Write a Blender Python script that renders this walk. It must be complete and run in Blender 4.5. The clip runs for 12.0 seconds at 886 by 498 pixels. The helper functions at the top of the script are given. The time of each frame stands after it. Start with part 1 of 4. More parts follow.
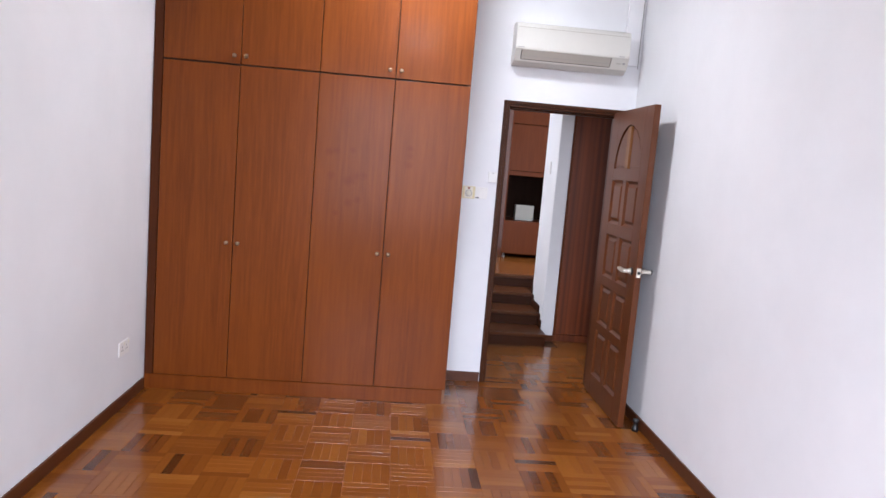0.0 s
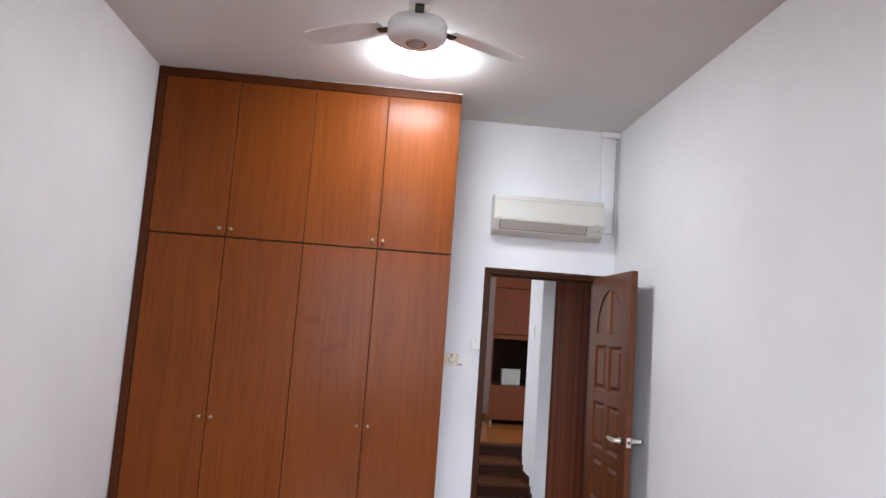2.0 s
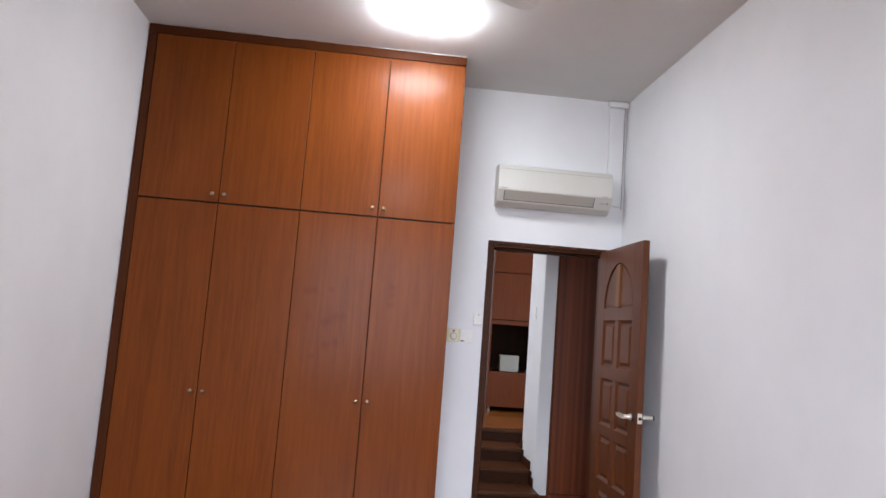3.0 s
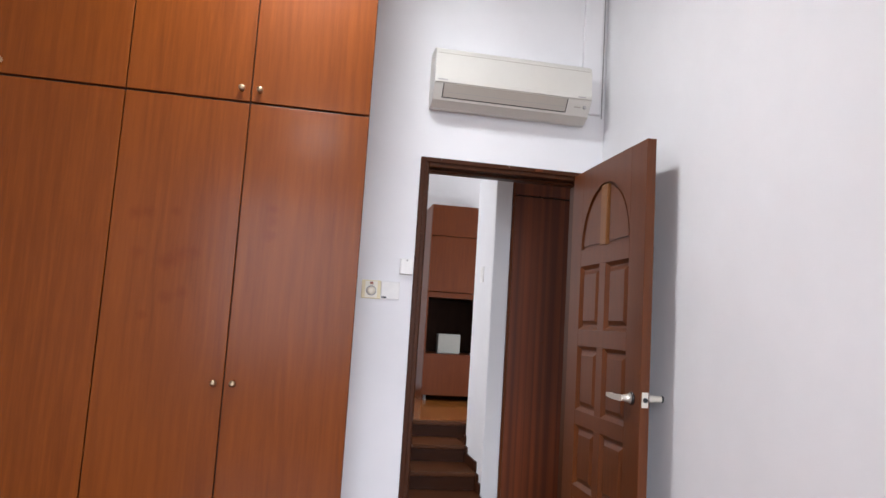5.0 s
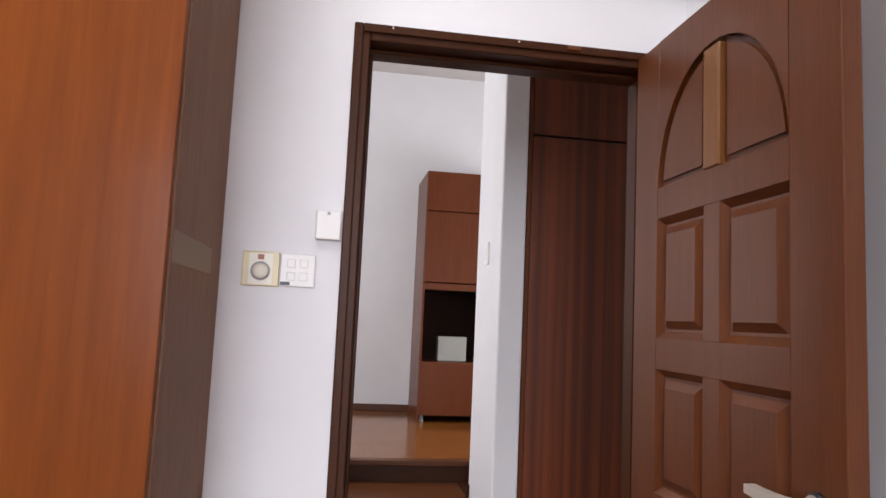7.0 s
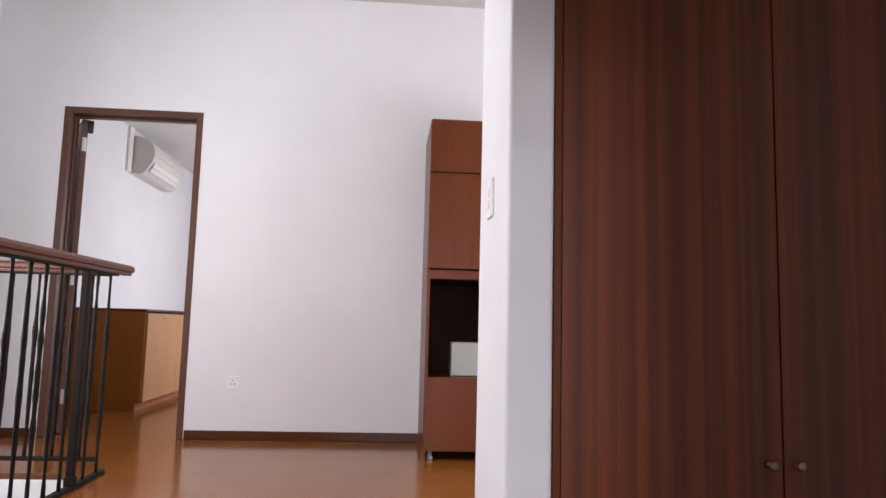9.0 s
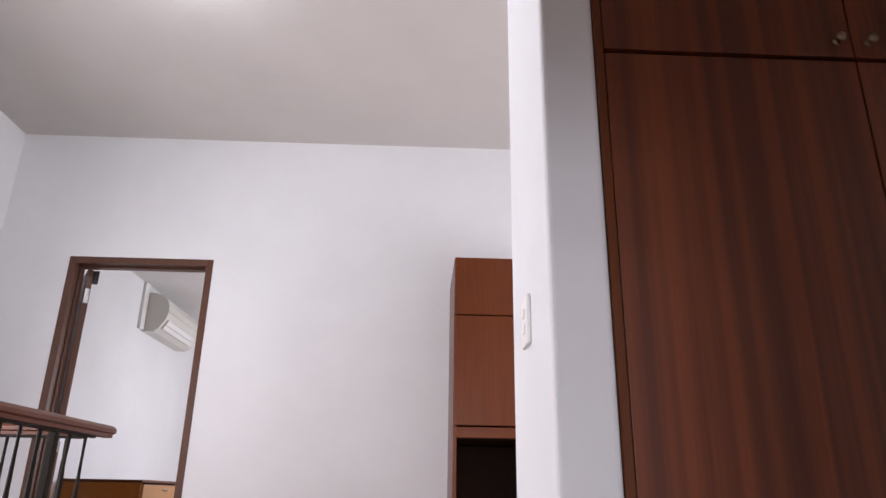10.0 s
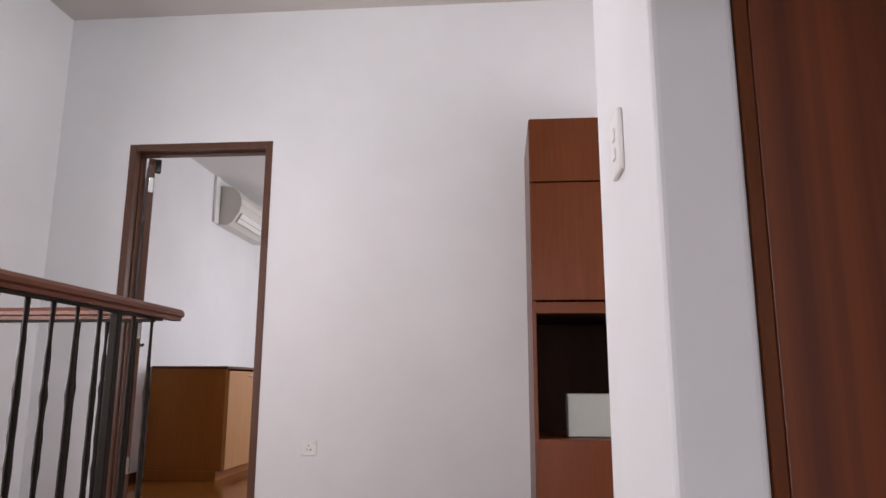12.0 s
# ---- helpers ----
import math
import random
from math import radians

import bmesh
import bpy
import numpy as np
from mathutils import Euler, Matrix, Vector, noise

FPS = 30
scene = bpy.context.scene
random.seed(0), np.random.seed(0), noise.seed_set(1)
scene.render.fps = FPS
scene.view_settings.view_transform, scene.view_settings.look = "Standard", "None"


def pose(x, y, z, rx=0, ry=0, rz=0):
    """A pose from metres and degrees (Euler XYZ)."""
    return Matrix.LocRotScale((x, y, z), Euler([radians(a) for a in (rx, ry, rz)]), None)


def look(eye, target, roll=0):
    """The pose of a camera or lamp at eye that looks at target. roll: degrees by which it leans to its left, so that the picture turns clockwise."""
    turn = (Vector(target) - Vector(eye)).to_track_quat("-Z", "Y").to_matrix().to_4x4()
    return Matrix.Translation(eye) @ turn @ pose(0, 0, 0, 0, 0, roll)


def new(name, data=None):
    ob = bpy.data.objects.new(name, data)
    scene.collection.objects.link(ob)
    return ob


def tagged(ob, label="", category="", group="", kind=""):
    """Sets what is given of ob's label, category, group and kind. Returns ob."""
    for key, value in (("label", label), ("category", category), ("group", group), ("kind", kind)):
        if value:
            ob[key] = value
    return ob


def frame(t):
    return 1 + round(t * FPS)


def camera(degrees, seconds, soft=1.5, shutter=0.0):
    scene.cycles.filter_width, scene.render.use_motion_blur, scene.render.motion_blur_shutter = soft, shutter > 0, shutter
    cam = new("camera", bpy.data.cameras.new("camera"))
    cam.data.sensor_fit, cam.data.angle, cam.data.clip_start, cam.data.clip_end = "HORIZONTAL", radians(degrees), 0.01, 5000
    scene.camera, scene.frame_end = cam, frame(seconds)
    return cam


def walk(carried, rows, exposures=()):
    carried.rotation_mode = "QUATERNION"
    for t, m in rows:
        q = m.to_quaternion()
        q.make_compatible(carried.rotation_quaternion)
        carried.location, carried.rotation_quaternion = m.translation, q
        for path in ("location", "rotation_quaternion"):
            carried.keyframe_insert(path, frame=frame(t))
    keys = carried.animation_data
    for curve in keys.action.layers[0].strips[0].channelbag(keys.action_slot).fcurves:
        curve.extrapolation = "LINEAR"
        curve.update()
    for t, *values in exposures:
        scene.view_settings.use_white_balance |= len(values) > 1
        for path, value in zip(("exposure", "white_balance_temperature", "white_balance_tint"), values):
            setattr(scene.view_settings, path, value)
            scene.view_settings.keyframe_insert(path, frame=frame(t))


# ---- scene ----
cam = camera(65.8, 12.0)
PATH = [
    (0, (-0.748, -5.035, 1.61), (-0.594, -3.056, 1.369), 4.8),
    (0.5, (-0.704, -5.025, 1.665), (-0.572, -3.03, 1.604), 4.4),
    (1, (-0.677, -5.044, 1.653), (-0.55, -3.048, 1.643), 4.0),
    (1.5, (-0.703, -5.02, 1.651), (-0.568, -3.033, 1.839), 4.2),
    (2, (-0.709, -5.004, 1.656), (-0.555, -3.022, 1.883), 4.1),
    (2.5, (-0.699, -4.942, 1.615), (-0.541, -2.962, 1.843), 4.0),
    (3, (-0.748, -4.79, 1.489), (-0.571, -2.811, 1.712), 4.3),
    (3.2, (-0.800, -4.718, 1.459), (-0.602, -2.740, 1.672), 4.1),
    (4.8, (-0.531, -3.521, 1.284), (-0.294, -1.547, 1.505), 2.9),
    (5, (-0.471, -3.37, 1.282), (-0.115, -1.414, 1.501), 3.6),
    (5.5, (-0.378, -3.012, 1.285), (-0.035, -1.053, 1.497), 3.2),
    (6, (-0.258, -2.595, 1.288), (0.077, -0.634, 1.497), 2.8),
    (6.5, (-0.123, -2.212, 1.308), (0.207, -0.251, 1.519), 3.0),
    (7, (-0.005, -1.828, 1.322), (0.294, 0.139, 1.527), 2.6),
    (7.2, (0.046, -1.664, 1.315), (0.382, 0.298, 1.516), 2.0),
    (8.8, (0.43, -0.497, 1.291), (0.677, 1.476, 1.505), 2.0),
    (9, (0.464, -0.366, 1.29), (0.616, 1.616, 1.509), 1.5),
    (9.2, (0.492, -0.279, 1.301), (0.574, 1.701, 1.574), 1.2),
    (9.5, (0.496, -0.126, 1.274), (0.542, 1.81, 1.774), 1.0),
    (10, (0.511, 0.079, 1.279), (0.567, 1.959, 1.956), 1.0),
    (10.5, (0.541, 0.199, 1.285), (0.492, 2.074, 1.982), 0.5),
    (11, (0.575, 0.231, 1.243), (0.447, 2.099, 1.945), 0.2),
    (11.5, (0.562, 0.312, 1.236), (0.388, 2.183, 1.923), 0.1),
    (12, (0.54, 0.426, 1.234), (0.373, 2.382, 1.617), 0.2),
]
EXPOSURE = [(0.0, 0.0, 6200, 14), (0.5, -0.16, 6150, 12), (1.5, -0.30, 6300, 11), (3.0, -0.40, 6350, 11), (5.0, -0.18, 6500, 12),
            (5.5, -0.24, 6550, 13), (6.5, -0.12, 6700, 14), (7.2, -0.16, 6750, 15), (9.0, 0.06, 6700, 18), (9.6, -0.06, 6650, 17),
            (10.5, 0.03, 6700, 17), (12.0, -0.24, 6850, 17)]
walk(cam, [(t, look(eye, target, roll)) for t, eye, target, roll in PATH], EXPOSURE)

# ---- world and large lights ----
world = bpy.data.worlds.new("world")
scene.world = world
world.use_nodes = True
wn = world.node_tree
sky = wn.nodes.new("ShaderNodeTexSky")
sky.sky_type = "NISHITA"
sky.sun_disc = False
sky.sun_elevation = radians(50)
sky.sun_rotation = radians(160)
wn.links.new(sky.outputs[0], wn.nodes["Background"].inputs[0])
wn.nodes["Background"].inputs[1].default_value = 0.08


def window_light(name, m, width, height, watts, colour, spread=180):
    """Daylight or added fill entering by a window's opening."""
    data = bpy.data.lights.new(name, "AREA")
    data.shape, data.size, data.size_y = "RECTANGLE", width, height
    data.energy, data.color, data.spread = watts, colour, radians(spread)
    ob = new(name, data)
    ob.matrix_world = m
    return ob


window_light("daylight_bedroom", look((-0.7, -6.10, 1.65), (0.2, 0, -1.5)), 2.0, 2.1, 76, (0.82, 0.88, 1.0), 84)
window_light("daylight_hall", look((2.93, 2.7, 1.6), (-2, 3.6, 1.4)), 1.1, 1.2, 62, (0.90, 0.92, 1.0))
# added fill from the unseen stairwell side, brightens stub wall and hall
window_light("fill_stairwell", look((-2.21, 2.3, 1.65), (2, 2.6, 1.4)), 1.3, 1.3, 52, (0.97, 0.95, 1.0), 160)
window_light("daylight_far_room", look((0.53, 7.2, 1.9), (-3, 7.0, 1.7)), 1.8, 1.3, 62, (0.88, 0.92, 1.0))


# ---- materials ----
XL, XR, YB, TOP = -2.30, 0.975, -6.2, 3.225      # bedroom
BS = (XR - XL) / 14                              # parquet block
FS = BS / 5                                      # parquet finger

def node_material(name):
    m = bpy.data.materials.new(name)
    m.use_nodes = True
    t = m.node_tree
    return m, t, t.nodes["Principled BSDF"]


def mapped(t, scale, kind="Object"):
    c = t.nodes.new("ShaderNodeTexCoord")
    mp = t.nodes.new("ShaderNodeMapping")
    mp.inputs["Scale"].default_value = scale
    t.links.new(c.outputs[kind], mp.inputs[0])
    return mp.outputs[0]


def noise_node(t, vec, scale, detail=4, rough=0.55, dist=0.0):
    n = t.nodes.new("ShaderNodeTexNoise")
    n.inputs["Scale"].default_value = scale
    n.inputs["Detail"].default_value = detail
    n.inputs["Roughness"].default_value = rough
    n.inputs["Distortion"].default_value = dist
    t.links.new(vec, n.inputs["Vector"])
    return n.outputs["Fac"]


def ramp(t, fac, stops):
    r = t.nodes.new("ShaderNodeValToRGB")
    e = r.color_ramp.elements
    while len(e) < len(stops):
        e.new(0.5)
    for el, (p, c) in zip(e, stops):
        el.position = p
        el.color = (*c, 1) if len(c) == 3 else c
    t.links.new(fac, r.inputs[0])
    return r.outputs[0]


def mix(t, fac, a, b, mode="MIX"):
    n = t.nodes.new("ShaderNodeMix")
    n.data_type, n.blend_type = "RGBA", mode
    for sock, v in ((n.inputs[0], fac), (n.inputs[6], a), (n.inputs[7], b)):
        if isinstance(v, (int, float)):
            sock.default_value = v
        elif isinstance(v, tuple):
            sock.default_value = (*v, 1)
        else:
            t.links.new(v, sock)
    return n.outputs[2]


def calc(t, op, a, b=0.0):
    n = t.nodes.new("ShaderNodeMath")
    n.operation = op
    for sock, v in ((n.inputs[0], a), (n.inputs[1], b)):
        if isinstance(v, (int, float)):
            sock.default_value = v
        else:
            t.links.new(v, sock)
    return n.outputs[0]


def bump(t, bsdf, height, strength, distance=0.002):
    b = t.nodes.new("ShaderNodeBump")
    b.inputs["Strength"].default_value = strength
    b.inputs["Distance"].default_value = distance
    t.links.new(height, b.inputs["Height"])
    t.links.new(b.outputs[0], bsdf.inputs["Normal"])


def paint(name, colour, rough=0.6, stain=0.04, grain=0.25):
    """Matt wall paint with faint roller texture, blotches and scuffs."""
    m, t, b = node_material(name)
    v = mapped(t, (1, 1, 1))
    big = noise_node(t, v, 1.3, 5, 0.6)
    dirt = noise_node(t, v, 9.0, 6, 0.7)
    dark = tuple(c * (1 - stain * 2) for c in colour)
    c1 = mix(t, ramp(t, big, [(0.3, (0, 0, 0)), (0.7, (1, 1, 1))]), dark, colour)
    c2 = mix(t, ramp(t, dirt, [(0.6, (0, 0, 0)), (0.9, (0.2, 0.2, 0.2))]), c1, tuple(c * (1 - stain * 3) for c in colour))
    t.links.new(c2, b.inputs["Base Color"])
    b.inputs["Roughness"].default_value = rough
    bump(t, b, noise_node(t, v, 160, 3), grain, 0.001)
    return m


def wood(name, dark, light, grain=(14, 14, 0.9), rough=0.3, coat=0.0, stripes=0.0, spots=(), pores=0.06, tone=0.4, spec=0.28, coat_rough=0.2):
    """Varnished veneer: long grain, darker stripes, wear in the gloss. spots: places of worn hand marks."""
    m, t, b = node_material(name)
    v = mapped(t, grain)
    fine = noise_node(t, v, 6.0, 8, 0.65, 0.0)
    mid = noise_node(t, v, 1.1, 4, 0.5, 0.0)
    col = ramp(t, fine, [(0.25, dark), (0.55, tuple((a + c) / 2 for a, c in zip(dark, light))), (0.8, light)])
    col = mix(t, calc(t, "MULTIPLY", ramp(t, mid, [(0.35, (0, 0, 0)), (0.65, (1, 1, 1))]), tone), col, light)
    if stripes:
        sv = mapped(t, (grain[0] * 2.2, grain[1] * 2.2, grain[2] * 0.4))
        s = ramp(t, noise_node(t, sv, 0.9, 2, 0.4, 0.3), [(0.36, (0, 0, 0)), (0.64, (1, 1, 1))])
        col = mix(t, calc(t, "MULTIPLY", s, stripes), col, tuple(c * 0.35 for c in dark))
    blot = noise_node(t, mapped(t, (1, 1, 0.6)), 1.6, 2, 0.45)
    col = mix(t, calc(t, "MULTIPLY", ramp(t, blot, [(0.2, (0, 0, 0)), (0.85, (1, 1, 1))]), 0.22), col, tuple(c * 0.6 for c in dark))
    rg = calc(t, "ADD", calc(t, "MULTIPLY", blot, 0.16), rough - 0.08)
    for (px, py, pz), radius in spots:
        c = t.nodes.new("ShaderNodeTexCoord")
        mp = t.nodes.new("ShaderNodeMapping")
        mp.inputs["Location"].default_value = (-px, -py, -pz)
        t.links.new(c.outputs["Object"], mp.inputs[0])
        ln = t.nodes.new("ShaderNodeVectorMath")
        ln.operation = "LENGTH"
        t.links.new(mp.outputs[0], ln.inputs[0])
        wob = calc(t, "MULTIPLY", noise_node(t, mapped(t, (1, 1, 1)), 16, 5, 0.6), radius * 1.6)
        near = calc(t, "ADD", ln.outputs["Value"], wob)
        k = ramp(t, calc(t, "DIVIDE", near, radius * 2), [(0.45, (1, 1, 1)), (1.0, (0, 0, 0))])
        col = mix(t, calc(t, "MULTIPLY", k, 0.55), col, (dark[0] * 1.05, dark[1] * 0.80, dark[2] * 0.9))
        rg = calc(t, "ADD", rg, calc(t, "MULTIPLY", k, 0.06))
    t.links.new(col, b.inputs["Base Color"])
    t.links.new(rg, b.inputs["Roughness"])
    b.inputs["Coat Weight"].default_value = coat
    b.inputs["Specular IOR Level"].default_value = spec
    b.inputs["Coat Roughness"].default_value = coat_rough
    bump(t, b, fine, pores, 0.0006)
    return m


def parquet(name, source, low=0.0, gloss=0.22):
    """Lacquered wooden fingers, each of its own shade."""
    m, t, b = node_material(name)
    if source == "object":
        rnd = t.nodes.new("ShaderNodeObjectInfo").outputs["Random"]
    else:
        rnd = t.nodes.new("ShaderNodeNewGeometry").outputs["Random Per Island"]
    # tone of the square block, then of the finger in it
    pos = t.nodes.new("ShaderNodeNewGeometry").outputs["Position"]
    cell = t.nodes.new("ShaderNodeMapping")
    cell.inputs["Location"].default_value = (-XL / BS, -YB / BS, 0.0)
    cell.inputs["Scale"].default_value = (1 / BS, 1 / BS, 0.0)
    t.links.new(pos, cell.inputs[0])
    snap = t.nodes.new("ShaderNodeVectorMath")
    snap.operation = "FLOOR"
    t.links.new(cell.outputs[0], snap.inputs[0])
    white = t.nodes.new("ShaderNodeTexWhiteNoise")
    t.links.new(snap.outputs[0], white.inputs["Vector"])
    tone = calc(t, "ADD", calc(t, "MULTIPLY", white.outputs["Value"], 0.5), calc(t, "MULTIPLY", rnd, 0.5))
    base = ramp(t, tone, [(0.0, (0.105, 0.027, 0.0040)), (0.25, (0.160, 0.044, 0.0060)), (0.55, (0.215, 0.064, 0.0085)),
                          (0.85, (0.265, 0.088, 0.013)), (1.0, (0.34, 0.130, 0.025))])
    base = mix(t, ramp(t, rnd, [(0.975, (0, 0, 0)), (0.98, (0.85, 0.85, 0.85))]), base, (0.040, 0.010, 0.002))
    base = mix(t, low, base, (0.30, 0.112, 0.026))
    va = mapped(t, (6, 60, 20), "Object")
    off = t.nodes.new("ShaderNodeVectorMath")
    off.operation = "ADD"
    cmb = t.nodes.new("ShaderNodeCombineXYZ")
    t.links.new(calc(t, "MULTIPLY", rnd, 37.0), cmb.inputs[0])
    t.links.new(calc(t, "MULTIPLY", rnd, 91.0), cmb.inputs[1])
    t.links.new(va, off.inputs[0])
    t.links.new(cmb.outputs[0], off.inputs[1])
    g = noise_node(t, off.outputs[0], 1.6, 6, 0.6, 0.3)
    col = mix(t, calc(t, "MULTIPLY", g, 0.38), base, (0.070, 0.019, 0.004))
    t.links.new(col, b.inputs["Base Color"])
    wear = noise_node(t, mapped(t, (1, 1, 1)), 3.0, 5, 0.65)
    t.links.new(calc(t, "ADD", calc(t, "MULTIPLY", wear, 0.18), gloss - 0.07), b.inputs["Roughness"])
    b.inputs["Specular IOR Level"].default_value = 0.5
    bump(t, b, g, 0.12, 0.0006)
    return m


def plain(name, colour, rough=0.4, metal=0.0, speck=0.06, scale=40):
    """Moulded or cast stuff with faint unevenness in colour and gloss."""
    m, t, b = node_material(name)
    v = mapped(t, (1, 1, 1))
    n = noise_node(t, v, scale, 4, 0.6)
    t.links.new(mix(t, n, tuple(c * (1 - speck) for c in colour), tuple(min(1, c * (1 + speck)) for c in colour)), b.inputs["Base Color"])
    t.links.new(calc(t, "ADD", calc(t, "MULTIPLY", n, 0.12), rough - 0.06), b.inputs["Roughness"])
    b.inputs["Metallic"].default_value = metal
    bump(t, b, n, 0.05, 0.0008)
    return m


def glowing(name, colour, strength):
    m, t, b = node_material(name)
    b.inputs["Base Color"].default_value = (0.9, 0.9, 0.9, 1)
    b.inputs["Emission Color"].default_value = (*colour, 1)
    b.inputs["Emission Strength"].default_value = strength
    return m


WALL = paint("white_wall_paint", (0.80, 0.80, 0.81))
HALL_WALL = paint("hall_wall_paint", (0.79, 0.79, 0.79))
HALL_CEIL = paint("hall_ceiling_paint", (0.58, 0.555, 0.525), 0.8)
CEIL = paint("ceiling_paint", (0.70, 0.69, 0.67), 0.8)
TEAK = wood("teak_veneer", (0.112, 0.0240, 0.0031), (0.212, 0.0530, 0.0064), (8, 8, 0.45), 0.46, 0.12, spec=0.09, coat_rough=0.19)
TEAK_MARKED = wood("teak_veneer_hand_marked", (0.112, 0.0240, 0.0031), (0.212, 0.0530, 0.0064), (8, 8, 0.45), 0.46, 0.12, spec=0.09, coat_rough=0.19,
                   spots=[((0.11, -0.29, 1.64), 0.030), ((0.16, -0.29, 1.65), 0.022), ((0.26, -0.29, 1.655), 0.024), ((0.29, -0.29, 1.49), 0.045), ((0.24, -0.29, 1.46), 0.032),
                          ((0.34, -0.29, 1.50), 0.03), ((0.25, -0.29, 1.32), 0.030), ((0.31, -0.29, 1.34), 0.026), ((0.13, -0.29, 1.49), 0.03), ((0.17, -0.29, 1.25), 0.022),
                          ((0.625, -0.29, 1.70), 0.026), ((0.625, -0.29, 1.65), 0.028), ((0.62, -0.29, 1.59), 0.03)])
TEAK_SIDE = wood("dusty_veneer_side", (0.165, 0.080, 0.046), (0.29, 0.158, 0.096), (12, 12, 1.5), 0.6, spec=0.1)
TEAK_DARK = wood("teak_trim", (0.052, 0.0125, 0.003), (0.088, 0.0225, 0.005), (20, 20, 1.2), 0.40, spec=0.12)
SAPELE = wood("striped_sapele_veneer", (0.132, 0.0250, 0.0052), (0.235, 0.0550, 0.0118), (15, 15, 0.35), 0.40, 0.0, stripes=0.68, spec=0.5)
DOOR_WOOD = wood("dark_door_wood", (0.066, 0.0160, 0.0034), (0.142, 0.0390, 0.0080), (26, 26, 1.3), 0.40, 0.0, spec=0.32)
DOOR_PALE = wood("pale_door_wood", (0.135, 0.048, 0.012), (0.205, 0.082, 0.023), (30, 30, 1.6), 0.4)
FRAME_WOOD = wood("door_frame_wood", (0.036, 0.0105, 0.0036), (0.072, 0.0225, 0.0074), (30, 30, 2), 0.38, spec=0.14)
FRAME_BROWN = wood("far_frame_wood", (0.085, 0.036, 0.022), (0.135, 0.064, 0.042), (30, 30, 2), 0.38)
SKIRT_WOOD = wood("skirting_wood", (0.06, 0.018, 0.007), (0.105, 0.033, 0.012), (2, 2, 30), 0.35)
CAB_WOOD = wood("cabinet_cherry", (0.085, 0.0175, 0.0033), (0.132, 0.0335, 0.0068), (10, 10, 0.6), 0.32, 0.0)
# cabinet wood darkened to carry the shade inside the niche
CAB_SHADE = wood("cabinet_niche_shade", (0.016, 0.007, 0.004), (0.030, 0.013, 0.007), (14, 14, 1), 0.5, spec=0.04)
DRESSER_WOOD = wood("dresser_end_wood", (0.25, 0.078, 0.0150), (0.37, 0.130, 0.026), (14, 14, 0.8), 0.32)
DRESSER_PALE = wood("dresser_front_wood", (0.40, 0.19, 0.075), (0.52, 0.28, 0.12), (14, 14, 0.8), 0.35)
TREAD_WOOD = wood("tread_wood", (0.065, 0.019, 0.005), (0.115, 0.036, 0.009), (0.5, 8, 8), 0.34, spec=0.3)
CLOSET_EDGE = wood("closet_edge_wood", (0.095, 0.024, 0.006), (0.155, 0.042, 0.010), (20, 20, 1.2), 0.36)
STEP_WOOD = wood("step_wood", (0.030, 0.0080, 0.0024), (0.056, 0.016, 0.0045), (0.5, 8, 8), 0.36, spec=0.18)
RAIL_WOOD = wood("handrail_wood", (0.075, 0.0215, 0.0095), (0.130, 0.040, 0.0185), (18, 1.0, 18), 0.36)
IRON = plain("hammered_black_iron", (0.014, 0.0105, 0.0075), 0.62, 0.0, 0.55, 60)
IRON.node_tree.nodes["Principled BSDF"].inputs["Specular IOR Level"].default_value = 0.12
LEVER = plain("satin_cream_metal", (0.74, 0.69, 0.60), 0.34, 0.55)
CHROME = plain("satin_chrome", (0.66, 0.65, 0.62), 0.22, 0.95)
BRASS = plain("aged_brass", (0.34, 0.25, 0.16), 0.32, 0.9, 0.2, 90)
CREAM = plain("cream_plastic", (0.76, 0.72, 0.60), 0.35)
AC_WHITE = plain("ivory_plastic", (0.60, 0.585, 0.535), 0.37, speck=0.02)
AC_GREY = plain("ivory_plastic_louvre", (0.42, 0.385, 0.335), 0.4, speck=0.02)
WHITE_PLASTIC = plain("white_plastic", (0.80, 0.79, 0.76), 0.35)
FAN_WHITE = plain("white_enamel", (0.80, 0.80, 0.78), 0.22)
YELLOWED = plain("yellowed_plastic", (0.70, 0.61, 0.36), 0.35)
BLACK = plain("black_plastic", (0.012, 0.012, 0.013), 0.4)
GREY = plain("grey_print", (0.34, 0.33, 0.32), 0.5)
FIXTURE = plain("pale_box_card", (0.26, 0.26, 0.23), 0.55)
GAP = plain("dark_joint", (0.016, 0.005, 0.002), 0.7)
GLUE = plain("brown_joint", (0.10, 0.035, 0.008), 0.6)
LAMP_GLOW = glowing("lit_lamp_glass", (0.925, 0.96, 1.0), 106)
HALL_GLOW = glowing("lit_hall_lamp_glass", (0.80, 0.90, 1.0), 62)
PARQUET_PIECE = parquet("parquet_finger", "object", 0.0, 0.17)
PARQUET = parquet("parquet_floor", "island", 0.0, 0.17)
PARQUET_HALL_PIECE = parquet("parquet_hall_finger", "object", 0.5, 0.145)
PARQUET_HALL = parquet("parquet_hall", "island", 0.5, 0.145)


# ---- mesh helpers ----
def block(bm, x0, x1, y0, y1, z0, z1, bevel=0.0, seg=1):
    """A box with eased edges added to bm."""
    r = bmesh.ops.create_cube(bm, size=1.0)
    vs = r["verts"]
    for v in vs:
        v.co = Vector((x0 + (v.co.x + 0.5) * (x1 - x0), y0 + (v.co.y + 0.5) * (y1 - y0), z0 + (v.co.z + 0.5) * (z1 - z0)))
    if bevel:
        es = list({e for v in vs for e in v.link_edges})
        bmesh.ops.bevel(bm, geom=es, offset=bevel, segments=seg, affect="EDGES", profile=0.5)
    return bm


